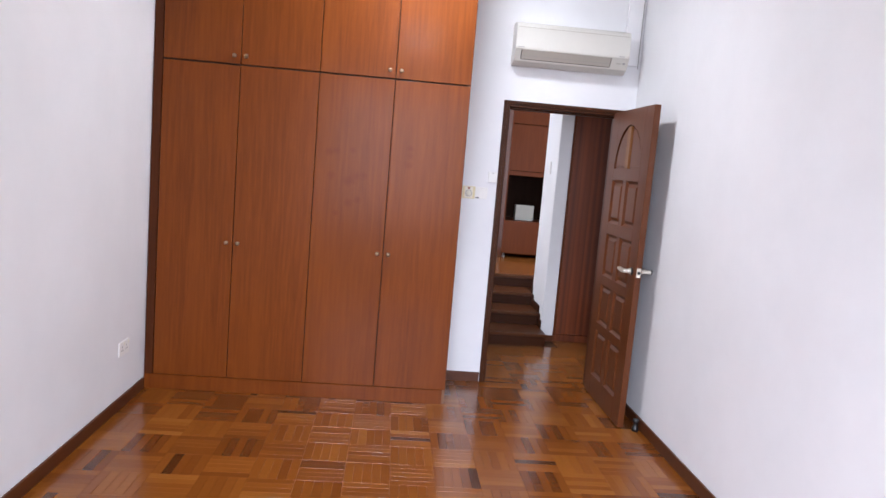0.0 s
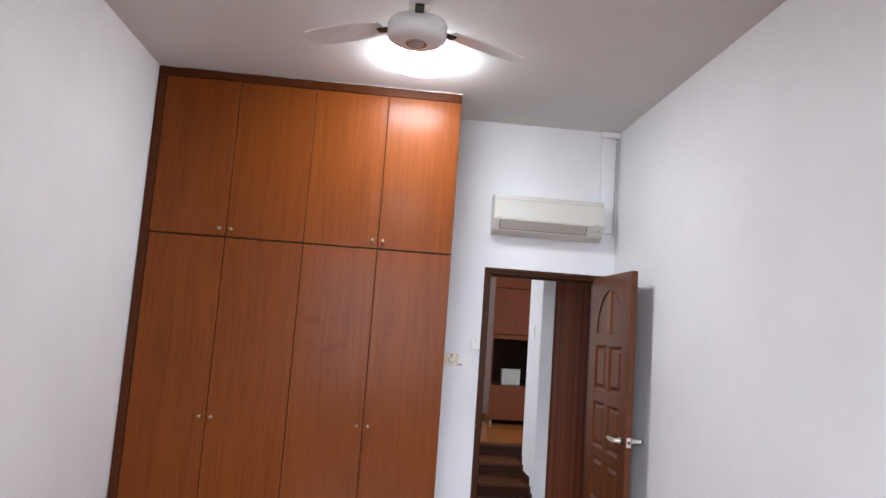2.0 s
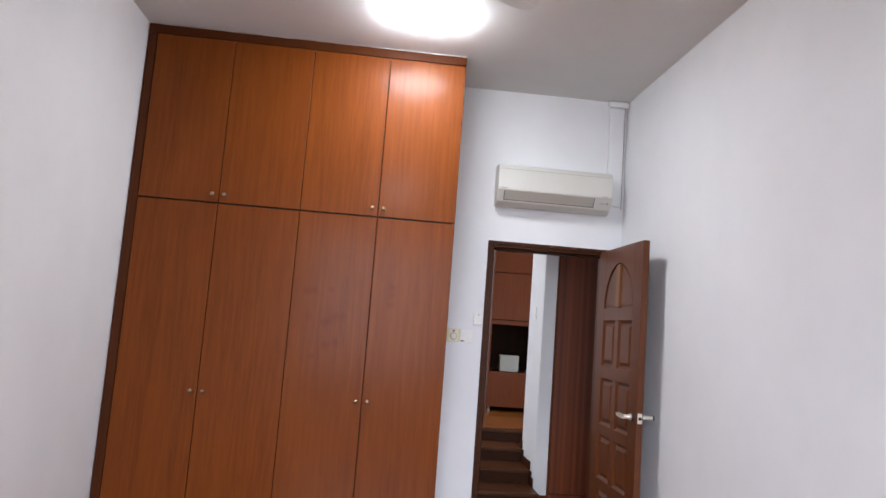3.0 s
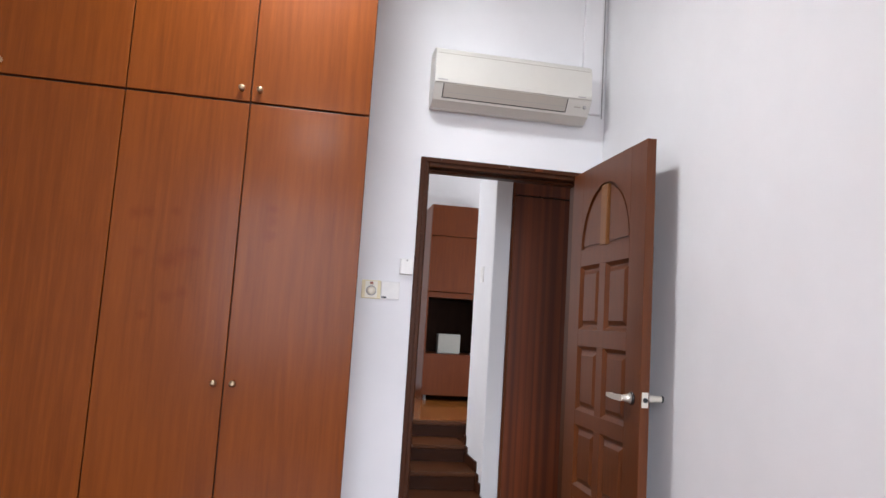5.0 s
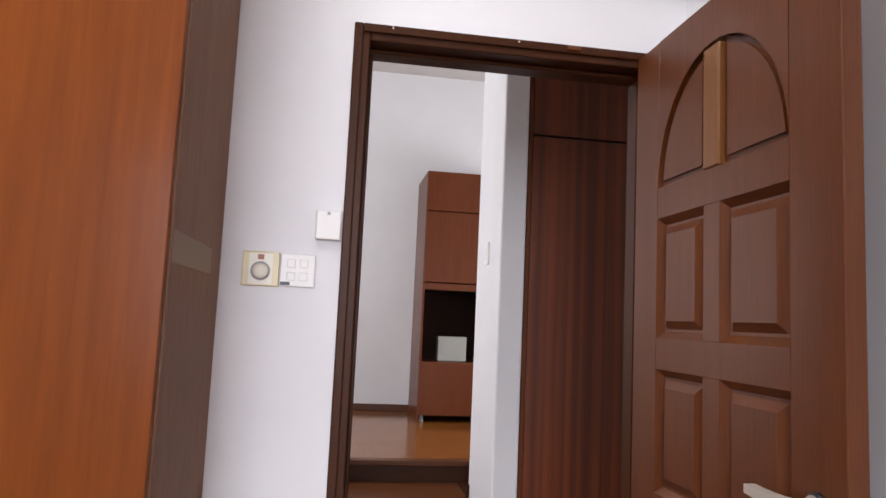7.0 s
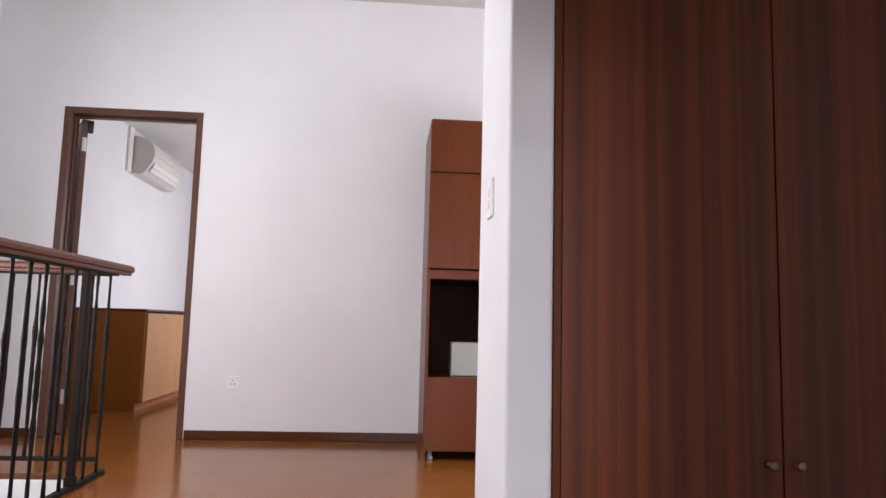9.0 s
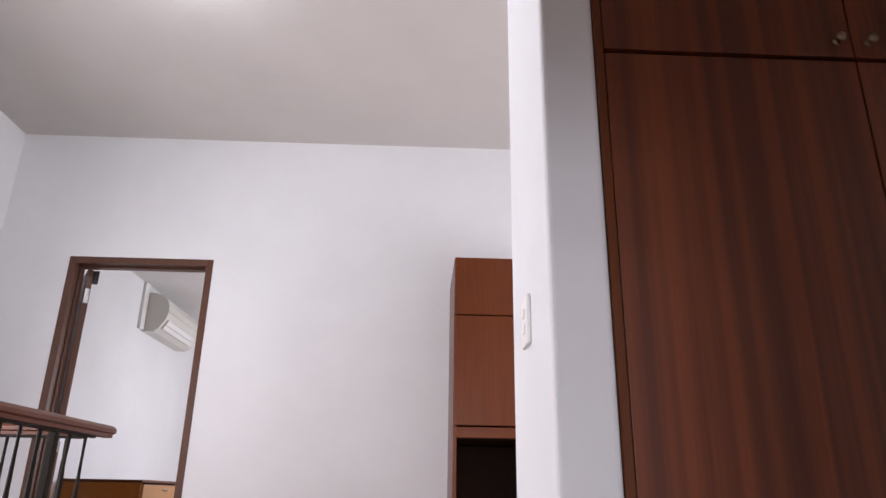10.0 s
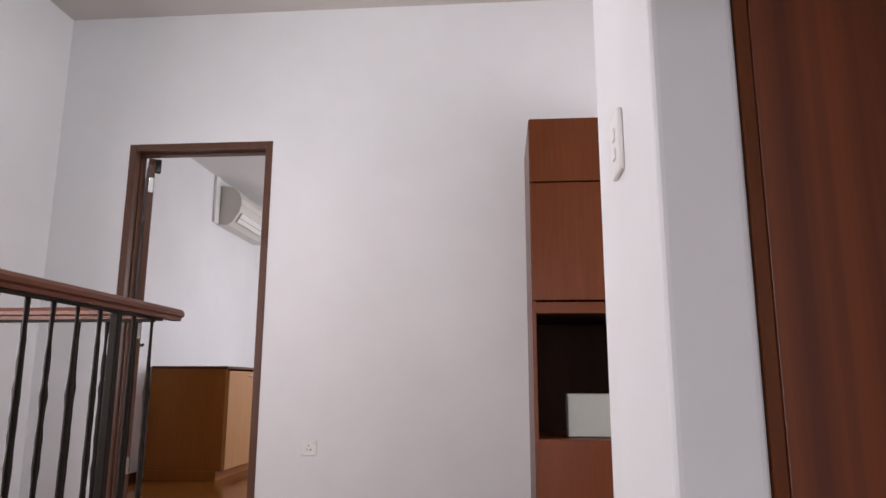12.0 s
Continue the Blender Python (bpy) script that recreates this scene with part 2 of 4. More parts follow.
def box(*a, **k):
    return block(bmesh.new(), *a, **k)


def lathe(bm, profile, centre=(0, 0, 0), n=24, axis="z"):
    """A turned solid; profile: (radius, height) from one end to the other."""
    rings = []
    for r, h in profile:
        ring = []
        for i in range(n):
            a = 2 * math.pi * i / n
            p = (r * math.cos(a), r * math.sin(a), h)
            if axis == "y":
                p = (p[0], h, p[1])
            elif axis == "x":
                p = (h, p[0], p[1])
            ring.append(bm.verts.new(Vector(centre) + Vector(p)))
        rings.append(ring)
    for a, b in zip(rings, rings[1:]):
        for i in range(n):
            f = bm.faces.new((a[i], a[(i + 1) % n], b[(i + 1) % n], b[i]))
            f.smooth = True
    bm.faces.new(rings[0])
    bm.faces.new(rings[-1])
    return bm


def prism(bm, pts, d0, d1, plane="yz"):
    """An outline (a, b) pushed from d0 to d1 along the third axis."""
    def at(a, b, d):
        return {"yz": (d, a, b), "xz": (a, d, b), "xy": (a, b, d)}[plane]
    lo = [bm.verts.new(at(a, b, d0)) for a, b in pts]
    hi = [bm.verts.new(at(a, b, d1)) for a, b in pts]
    n = len(pts)
    bm.faces.new(lo)
    bm.faces.new(hi[::-1])
    for i in range(n):
        bm.faces.new((lo[i], hi[i], hi[(i + 1) % n], lo[(i + 1) % n]))
    return bm


def mesh_of(name, bm, material):
    bmesh.ops.triangulate(bm, faces=[f for f in bm.faces if len(f.verts) > 4])
    bmesh.ops.recalc_face_normals(bm, faces=bm.faces[:])
    me = bpy.data.meshes.new(name)
    bm.to_mesh(me)
    bm.free()
    me.materials.append(material)
    return me


def part(name, bm, material, parent, label=""):
    ob = new(name, mesh_of(name, bm, material))
    ob.parent = parent
    return tagged(ob, label)


def structure(name, bm, material, label="", category=""):
    return tagged(new(name, mesh_of(name, bm, material)), label, category, kind="structure")


def thing(name, x, y, z, label, category, group=""):
    ob = new(name)
    ob.empty_display_size = 0.1
    ob.location = (x, y, z)
    return tagged(ob, label, category, group)


def wall(name, pieces, material, label):
    bm = bmesh.new()
    for p in pieces:
        block(bm, *p)
    return structure(name, bm, material, label, "wall")


# ---- large structure ----
UP, HTOP = 0.49, 3.60                            # hall floor and ceiling
HL, HR, YF = -2.28, 3.0, 4.40                    # hall walls
FTOP, FL, FR, FB = 3.23, -2.25, 0.6, 9.4         # far room

wall("wall_west", [(XL - 0.2, XL, YB, 0.0, -0.05, TOP)], WALL, "white painted bedroom wall beside the wardrobe")
wall("wall_east", [(XR, XR + 0.2, YB, 0.0, -0.05, TOP)], WALL, "white painted bedroom wall behind the open door")
wall("wall_door", [(XL - 0.2, 0.02, 0.0, 0.13, -0.05, HTOP), (0.91, 2.2, 0.0, 0.13, -0.05, HTOP), (0.02, 0.91, 0.0, 0.13, 2.10, HTOP)],
     WALL, "white painted wall with the bedroom doorway")
wall("wall_window", [(XL - 0.2, -1.75, YB - 0.2, YB, -0.05, TOP), (0.35, XR + 0.2, YB - 0.2, YB, -0.05, TOP),
                     (-1.75, 0.35, YB - 0.2, YB, -0.05, 0.55), (-1.75, 0.35, YB - 0.2, YB, 2.75, TOP)], WALL, "white painted bedroom wall with a tall window")
structure("ceiling_bedroom", box(XL - 0.2, XR + 0.2, YB - 0.2, 0.0, TOP, TOP + 0.15), CEIL, "off-white painted bedroom ceiling", "ceiling")
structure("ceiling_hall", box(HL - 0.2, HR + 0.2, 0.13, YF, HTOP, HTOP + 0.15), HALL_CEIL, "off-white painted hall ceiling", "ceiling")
# unseen lower ceiling, added to keep hall light off the closet's top
structure("landing_shade_ceiling", box(-0.97, 2.2, 0.13, 1.40, 2.66, 2.80), HALL_CEIL, "unseen off-white lower ceiling added to shade the landing", "ceiling")
structure("ceiling_far_room", box(FL - 0.2, FR + 0.2, YF + 0.12, FB, FTOP, FTOP + 0.15), CEIL, "off-white ceiling of the far room", "ceiling")

wall("wall_hall_west", [(HL - 0.2, HL, 3.0, YF, -1.5, HTOP), (HL - 0.2, HL, 0.13, 1.6, -1.5, HTOP), (HL - 0.2, HL, 1.6, 3.0, -1.5, 0.95), (HL - 0.2, HL, 1.6, 3.0, 2.35, HTOP)], HALL_WALL, "white painted wall along the stairwell")
wall("wall_hall_far", [(HL - 0.2, -1.76, YF, YF + 0.12, -1.5, HTOP), (-0.90, HR + 0.2, YF, YF + 0.12, 0.3, HTOP),
                       (-1.76, -0.90, YF, YF + 0.12, 2.68, HTOP), (-1.76, -0.90, YF, YF + 0.12, -1.5, UP - 0.16)],
     HALL_WALL, "white painted hall wall with a doorway")
wall("wall_hall_east", [(HR, HR + 0.2, 1.95, 2.1, 0.3, HTOP), (HR, HR + 0.2, 3.3, YF, 0.3, HTOP), (HR, HR + 0.2, 2.1, 3.3, 0.3, 1.0),
                        (HR, HR + 0.2, 2.1, 3.3, 2.25, HTOP)], HALL_WALL, "white painted hall wall with a window")
bm = box(0.767, 0.893, 1.40, 1.95, 0.0, HTOP, bevel=0.012, seg=3)
structure("wall_partition", bm, HALL_WALL, "white painted stub wall between steps and closet", "wall")
wall("wall_closet_back", [(0.893, HR + 0.2, 1.90, 1.95, -0.05, HTOP)], HALL_WALL, "plain white wall behind the closet")
wall("wall_landing_east", [(2.2, 2.4, 0.13, 1.90, -0.05, HTOP)], HALL_WALL, "plain white wall at the end of the landing")
wall("wall_landing_west", [(-1.05, -0.97, 0.13, 1.9, -1.5, 0.9)], HALL_WALL, "plain white parapet beside the landing")
wall("wall_far_room_west", [(FL - 0.23, FL, YF + 0.12, FB, 0.3, FTOP)], WALL, "white painted far room wall under the air conditioner")
wall("wall_far_room_north", [(FL - 0.2, FR + 0.2, FB, FB + 0.2, 0.3, FTOP)], WALL, "plain white end wall of the far room")
wall("wall_far_room_east", [(FR, FR + 0.2, YF + 0.12, 6.3, 0.3, FTOP), (FR, FR + 0.2, 8.1, FB, 0.3, FTOP), (FR, FR + 0.2, 6.3, 8.1, 0.3, 1.25),
                            (FR, FR + 0.2, 6.3, 8.1, 2.55, FTOP)], WALL, "plain white far room wall with a window")

floor_low = structure("floor_bedroom", box(XL - 0.05, 2.2, YB, 1.6, -0.06, -0.006), GLUE, "glossy parquet floor of bedroom and landing", "floor")
bm = bmesh.new()
block(bm, -1.0, HR, 2.285, YF, UP - 0.15, UP - 0.006)
block(bm, HL, -1.0, 3.34, YF, UP - 0.15, UP - 0.006)
block(bm, FL, FR, YF, FB, UP - 0.15, UP - 0.006)
floor_high = structure("floor_hall", bm, GLUE, "glossy parquet floor of the raised hall", "floor")
wall("stairwell_edge", [(-1.0, -0.985, 1.9, 3.34, -1.5, UP - 0.03), (HL, -1.0, 3.325, 3.34, -1.5, UP - 0.03)], HALL_WALL, "white painted edge of the stairwell")
wall("stairwell_bottom", [(HL, -0.97, 0.13, 3.4, -1.6, -1.5)], HALL_WALL, "plain floor at the bottom of the stairwell")


def window(name, axis, at, a0, a1, z0, z1, label):
    """A window of two sashes in its opening."""
    w = tagged(new(name), label, "window", kind="structure")
    def bar(n, p0, p1, q0, q1, d=0.05, mt=None, parent=w):
        if axis == "y":
            b = box(p0, p1, at - d / 2, at + d / 2, q0, q1, bevel=0.004)
        else:
            b = box(at - d / 2, at + d / 2, p0, p1, q0, q1, bevel=0.004)
        return part(n, b, mt or WHITE_PLASTIC, parent)
    mid = (a0 + a1) / 2
    for p in ((a0, a0 + 0.05, z0, z1), (a1 - 0.05, a1, z0, z1), (mid - 0.03, mid + 0.03, z0, z1)):
        bar("window_frame", *p)
    for p in ((a0 + 0.05, mid - 0.03, z0, z0 + 0.05), (mid + 0.03, a1 - 0.05, z0, z0 + 0.05),
              (a0 + 0.05, mid - 0.03, z1 - 0.05, z1), (mid + 0.03, a1 - 0.05, z1 - 0.05, z1)):
        bar("window_frame", *p)
    return w


window("window_1", "y", YB - 0.12, -1.75, 0.35, 0.55, 2.75, "tall white framed two-sash bedroom window")
window("window_2", "x", HR + 0.12, 2.1, 3.3, 1.0, 2.25, "white framed two-sash hall window")
# unseen window added round the stairwell fill light
window("added_window_4", "x", HL - 0.12, 1.6, 3.0, 0.95, 2.35, "unseen white framed two-sash window added for the stairwell fill")
window("window_3", "x", FR + 0.12, 6.3, 8.1, 1.25, 2.55, "white framed two-sash far room window")


# steps up to the hall
def steps():
    s = tagged(new("stairs"), "four shallow dark wooden steps up to the hall", "stairs", kind="structure")
    r, d = UP / 4, 0.37
    for i in range(4):
        y0, z1 = 1.17 + d * i, r * (i + 1)
        y1 = y0 + d if i < 3 else 2.29
        if i < 3:
            part("tread", box(-0.97, 0.765, y0 - 0.02, y1, z1 - 0.03, z1, bevel=0.006, seg=2), TREAD_WOOD, s)
        else:
            part("tread", box(-0.985, HR, y0 - 0.02, y0 + 0.06, z1 - 0.03, z1 + 0.002, bevel=0.006, seg=2), TREAD_WOOD, s)
        part("riser", box(-0.97, 0.765 if i < 3 else HR, y0, y0 + 0.02, r * i, z1 - 0.03), STEP_WOOD, s)
        if i == 2:
            part("tread", box(0.7655, HR, 1.955, y1, z1 - 0.03, z1, bevel=0.004), STEP_WOOD, s)
        a, b = max(y0, 1.402), min(y1, 1.948)
        if b - a > 0.02:
            part("skirting", box(0.752, 0.7672, a, b, z1 + 0.001, z1 + 0.075, bevel=0.003), STEP_WOOD, s)
            if y1 < 1.95:
                part("skirting", box(0.752, 0.7672, y1 - 0.07, b, z1 + 0.0755, z1 + r + 0.0, bevel=0.003), STEP_WOOD, s)
    return s


steps()


# skirting boards
def skirt(name, boards, label="brown varnished wooden skirting board"):
    s = tagged(new(name), label, "baseboard", kind="structure")
    for b in boards:
        part("board", box(*b, bevel=0.004, seg=2), SKIRT_WOOD, s)
    return s


skirt("baseboard_bedroom", [(XL, XL + 0.014, YB, -0.57, 0.0, 0.075), (XR - 0.014, XR, YB, -0.004, 0.0, 0.075),
                            (-0.30, -0.004, -0.014, 0.0, 0.0, 0.075)])
skirt("baseboard_landing", [(0.767, 0.893, 1.386, 1.4, 0.0, 0.06)])
skirt("baseboard_hall", [(-0.86, HR, YF - 0.014, YF, UP, UP + 0.06), (HL, -1.81, YF - 0.014, YF, UP, UP + 0.06)])
skirt("baseboard_far_room", [(FL, FL + 0.014, YF + 0.13, 5.7, UP, UP + 0.07), (FL, FL + 0.014, 7.6, FB, UP, UP + 0.07)])


# door frames and doors
def door_frame(name, x0, x1, ya, yb, z0, z1, face, material, label, lining=0.012, moulded=True):
    """Moulded frame: two jambs and a head with a stop bead."""
    f = tagged(new(name), label, "door frame", kind="structure")
    s = 0.55 * face
    for n, a, b in (("jamb", x0, x0 + face), ("jamb", x1 - face, x1)):
        left = n == "jamb" and a == x0
        part(n, box(a, b, ya - 0.004, yb + 0.004, z0, z1, bevel=0.004, seg=2), material, f)
        o = (a - 0.0, a + s) if left else (b - s, b)
        if moulded:
            part("moulding", box(o[0], o[1], ya - 0.014, ya - 0.0045, z0, z1 - 0.0, bevel=0.004, seg=2), material, f)
        t = (b + 0.0005, b + 0.012) if left else (a - lining, a - 0.0005)
        part("stop_bead", box(t[0], t[1], ya + 0.055, yb - 0.01, z0, z1 - face - 0.013, bevel=0.003), material, f)
    part("head", box(x0 + face, x1 - face, ya - 0.004, yb + 0.004, z1 - face, z1, bevel=0.004, seg=2), material, f)
    if moulded:
        part("moulding", box(x0 + s, x1 - s, ya - 0.014, ya - 0.0045, z1 - s, z1, bevel=0.004, seg=2), material, f)
    part("stop_bead", box(x0 + face, x1 - face - lining + 0.012, ya + 0.055, yb - 0.01, z1 - face - 0.012, z1 - face - 0.0005, bevel=0.003), material, f)
    return f


door_frame("door_frame_1", 0.0, 0.932, 0.0, 0.13, 0.0, 2.12, 0.045, FRAME_WOOD, "dark varnished moulded wooden door frame", 0.041)
door_frame("door_frame_2", -1.80, -0.868, YF, YF + 0.12, UP, 2.715, 0.045, FRAME_BROWN, "brown wooden door frame in the hall wall", 0.012, False)


head = bpy.data.objects["door_frame_1"]
part("catch", box(0.600, 0.642, -0.019, -0.0145, 2.102, 2.116, bevel=0.002), CLOSET_EDGE, head, "small red-brown wooden catch")
for nx in (0.105, 0.461):
    part("nail", lathe(bmesh.new(), [(0.0028, -0.0142), (0.0022, -0.0155)], (nx, 0, 2.112), 8, "y"), WHITE_PLASTIC, head, "tiny white filled nail")


def lever(parent, x, y, z, side, tip, material, rose_mat, reach=0.052):
    """Lever handle standing off a leaf; side: -1 or 1 along x, tip: how far it runs along y."""
    rose = part("rose", lathe(bmesh.new(), [(0.026, 0.0), (0.026, 0.006 * side), (0.020, 0.010 * side)], (x, y, z), 20, "x"), rose_mat, parent)
    b = lathe(bmesh.new(), [(0.021, 0.010 * side), (0.015, 0.022 * side), (0.012, (reach - 0.007) * side), (0.014, reach * side)], (x, y, z), 18, "x")
    n = 10
    prof = []
    for i in range(n + 1):
        k = i / n
        prof.append((y + tip * k, z + 0.012 - 0.003 * k - 0.003 * math.sin(k * 3.1)))
    low = [(a, c - 0.025 + 0.009 * i / n) for i, (a, c) in enumerate(prof)]
    prism(b, prof + low[::-1], x + side * (reach - 0.022), x + side * (reach + 0.001))
    return part("door_handle", b, material, parent, "satin metal lever handle")


def panel_door():
    """The carved bedroom door, open square to its wall."""
    d = thing("door_1", 0.818, -0.012, 0.0, "dark carved hardwood panel door standing open, pale strip in its arch", "door")
    T, W, H = 0.040, 0.808, 2.095
    cols = ((0.136, 0.365), (0.433, 0.668))
    rows = ((0.165, 0.50), (0.56, 0.845), (0.913, 1.22), (1.30, 1.61))
    zb = 1.692
    def flat(a, b, z0, z1, m=DOOR_WOOD, n="rail", x0=0.0, x1=T, bv=0.003):
        return part(n, box(x0, x1, -b, -a, z0, z1, bevel=bv), m, d)
    flat(0, cols[0][0], 0.008, H, n="stile", bv=0.002)
    flat(cols[1][1], W, 0.008, H, n="stile", bv=0.002)
    zs = [0.008] + [z for r in rows for z in r] + [zb]
    for i in range(0, len(zs), 2):
        flat(cols[0][0], cols[1][1], zs[i], zs[i + 1], bv=0.001)
    for z0, z1 in rows:
        flat(cols[0][1], cols[1][0], z0, z1, n="mullion", bv=0.001)
    # arch mullion in a paler tone than the leaf
    part("mullion", box(-0.004, T - 0.002, -cols[1][0], -cols[0][1], zb, 1.98, bevel=0.004), DOOR_PALE, d, "paler wooden strip")
    # arched head: two spandrels round an elliptic opening
    a0, a1, ap = cols[0][0], cols[1][1], 1.99
    mid, rad, rise = (a0 + a1) / 2, (a1 - a0) / 2, ap - zb
    bm = bmesh.new()
    n = 12
    arcs = [(mid - rad * math.cos(math.pi * i / (2 * n)), zb + rise * math.sin(math.pi * i / (2 * n))) for i in range(n + 1)]
    prism(bm, [(-a, z) for a, z in arcs] + [(-mid, H), (-a0, H)], 0.0, T)
    part("arched_rail", bm, DOOR_WOOD, d)
    bm = bmesh.new()
    arcs2 = [(2 * mid - a, z) for a, z in arcs]
    prism(bm, [(-a, z) for a, z in arcs2] + [(-mid, H), (-a1, H)], 0.0, T)
    part("arched_rail", bm, DOOR_WOOD, d)
    # fielded panels set back from the faces
    for z0, z1 in rows:
        for c0, c1 in cols:
            bm = bmesh.new()
            block(bm, 0.0165, T - 0.0165, -c1, -c0, z0, z1)
            for xa, xb in ((0.004, 0.0165), (T - 0.0165, T - 0.004)):
                o, s = 0.024, 0.044
                if xa > 0.01:
                    xa, xb = xb, xa
                lo = [(xb, -c1 + o, z0 + o), (xb, -c0 - o, z0 + o), (xb, -c0 - o, z1 - o), (xb, -c1 + o, z1 - o)]
                hi = [(xa, -c1 + s, z0 + s), (xa, -c0 - s, z0 + s), (xa, -c0 - s, z1 - s), (xa, -c1 + s, z1 - s)]
                vl, vh = [bm.verts.new(p) for p in lo], [bm.verts.new(p) for p in hi]
                bm.faces.new(vh)
                for i in range(4):
                    bm.faces.new((vl[i], vl[(i + 1) % 4], vh[(i + 1) % 4], vh[i]))
            pan = part("panel", bm, DOOR_WOOD, d)
            # sloping moulding from the leaf's face down to the panel, on both faces
            mo = bmesh.new()
            for xo, xi in ((0.0008, 0.0160), (T - 0.0008, T - 0.0160)):
                w = 0.017
                out = [(xo, -c1, z0), (xo, -c0, z0), (xo, -c0, z1), (xo, -c1, z1)]
                inn = [(xi, -c1 + w, z0 + w), (xi, -c0 - w, z0 + w), (xi, -c0 - w, z1 - w), (xi, -c1 + w, z1 - w)]
                bak = [(xi, y, z) for _, y, z in out]
                vo, vi, vb = [[mo.verts.new(p) for p in q] for q in (out, inn, bak)]
                for i in range(4):
                    k = (i + 1) % 4
                    for p, q in ((vo, vi), (vi, vb), (vb, vo)):
                        mo.faces.new((p[i], p[k], q[k], q[i]))
            part("moulding", mo, DOOR_WOOD, pan)
    for half in (0, 1):
        bm = bmesh.new()
        def arch(inset, x):
            base = zb + inset
            edge = cols[0][1] - inset if half == 0 else cols[1][0] + inset
            pts = []
            for i in range(n + 1):
                th = math.pi * i / (2 * n)
                a = mid - (rad - inset) * math.cos(th)
                z = zb + (rise - inset) * math.sin(th)
                if half:
                    a = 2 * mid - a
                if (a <= edge) == (half == 0) and z >= base:
                    pts.append((a, z))
            a_end = edge
            k = (a_end - mid) / (rad - inset)
            pts.append((a_end, zb + (rise - inset) * math.sqrt(max(0, 1 - k * k))))
            pts.append((a_end, base))
            if pts[0][1] > base + 0.001:
                kk = (base - zb) / (rise - inset)
                a = mid - (rad - inset) * math.sqrt(1 - kk * kk)
                pts.insert(0, (2 * mid - a if half else a, base))
            return [(-a, z) for a, z in pts]
        prism(bm, arch(0.0, 0), 0.014, T - 0.014)
        prism(bm, arch(0.018, 0), 0.006, 0.0139)
        part("arched_panel", bm, DOOR_WOOD, d)
    # lock, levers on both faces, hinges
    lever(d, 0.0, -0.738, 1.035, -1, 0.132, LEVER, BLACK)
    lever(d, T, -0.738, 1.035, 1, 0.165, LEVER, LEVER, 0.085)
    part("lever_cap", lathe(bmesh.new(), [(0.0142, T + 0.0855), (0.0142, T + 0.094), (0.010, T + 0.096)], (0, -0.738, 1.035), 16, "x"), BLACK, d)
    part("latch_plate", box(0.006, T - 0.006, -W - 0.004, -W + 0.0, 1.005, 1.065, bevel=0.0015), LEVER, d, "pale metal latch plate")
    part("latch", lathe(bmesh.new(), [(0.010, -W - 0.0042), (0.010, -W - 0.009), (0.004, -W - 0.010)], (T / 2, 0, 1.035), 14, "y"), BLACK, d)
    for z in (0.25, 1.05, 1.85):
        part("hinge", lathe(bmesh.new(), [(0.007, z - 0.05), (0.007, z + 0.05)], (T + 0.004, 0.004, 0), 10), BRASS, d)
    d.rotation_euler = (0, 0, radians(0.0))
    return d


panel_door()


def far_door():
    d = thing("door_2", -1.690, YF + 0.127, UP, "brown flush wooden door swung back into the far room", "door")
    part("leaf", box(0.0, 0.84, 0.0, 0.04, 0.01, 2.17, bevel=0.003), FRAME_BROWN, d)
    for z in (0.25, 1.05, 1.99):
        part("hinge", box(-0.004, -0.0005, 0.004, 0.034, z - 0.05, z + 0.05, bevel=0.001), CHROME, d)
    part("closer_arm", box(0.0, 0.03, -0.035, -0.001, 2.08, 2.17, bevel=0.004), BLACK, d)
    b = lathe(bmesh.new(), [(0.02, -0.001), (0.02, -0.008), (0.010, -0.012), (0.010, -0.045)], (0.77, 0, 1.0), 14, "y")
    block(b, 0.66, 0.782, -0.055, -0.04, 0.99, 1.01, bevel=0.004)
    part("door_handle", b, BLACK, d, "black lever handle")
    d.rotation_euler = (0, 0, radians(121))
    return d


far_door()


# ---- bedroom things ----
def knob(parent, x, y, z, material=BRASS, r=0.013, name="knob"):
    """A small turned knob pointing to -y."""
    prof = [(r * 0.75, 0.0), (r * 0.75, -0.003), (r * 0.42, -0.005), (r * 0.42, -0.012), (r * 0.9, -0.016), (r, -0.021), (r * 0.85, -0.026), (r * 0.3, -0.029)]
    return part(name, lathe(bmesh.new(), prof, (x, y, z), 16, "y"), material, parent)


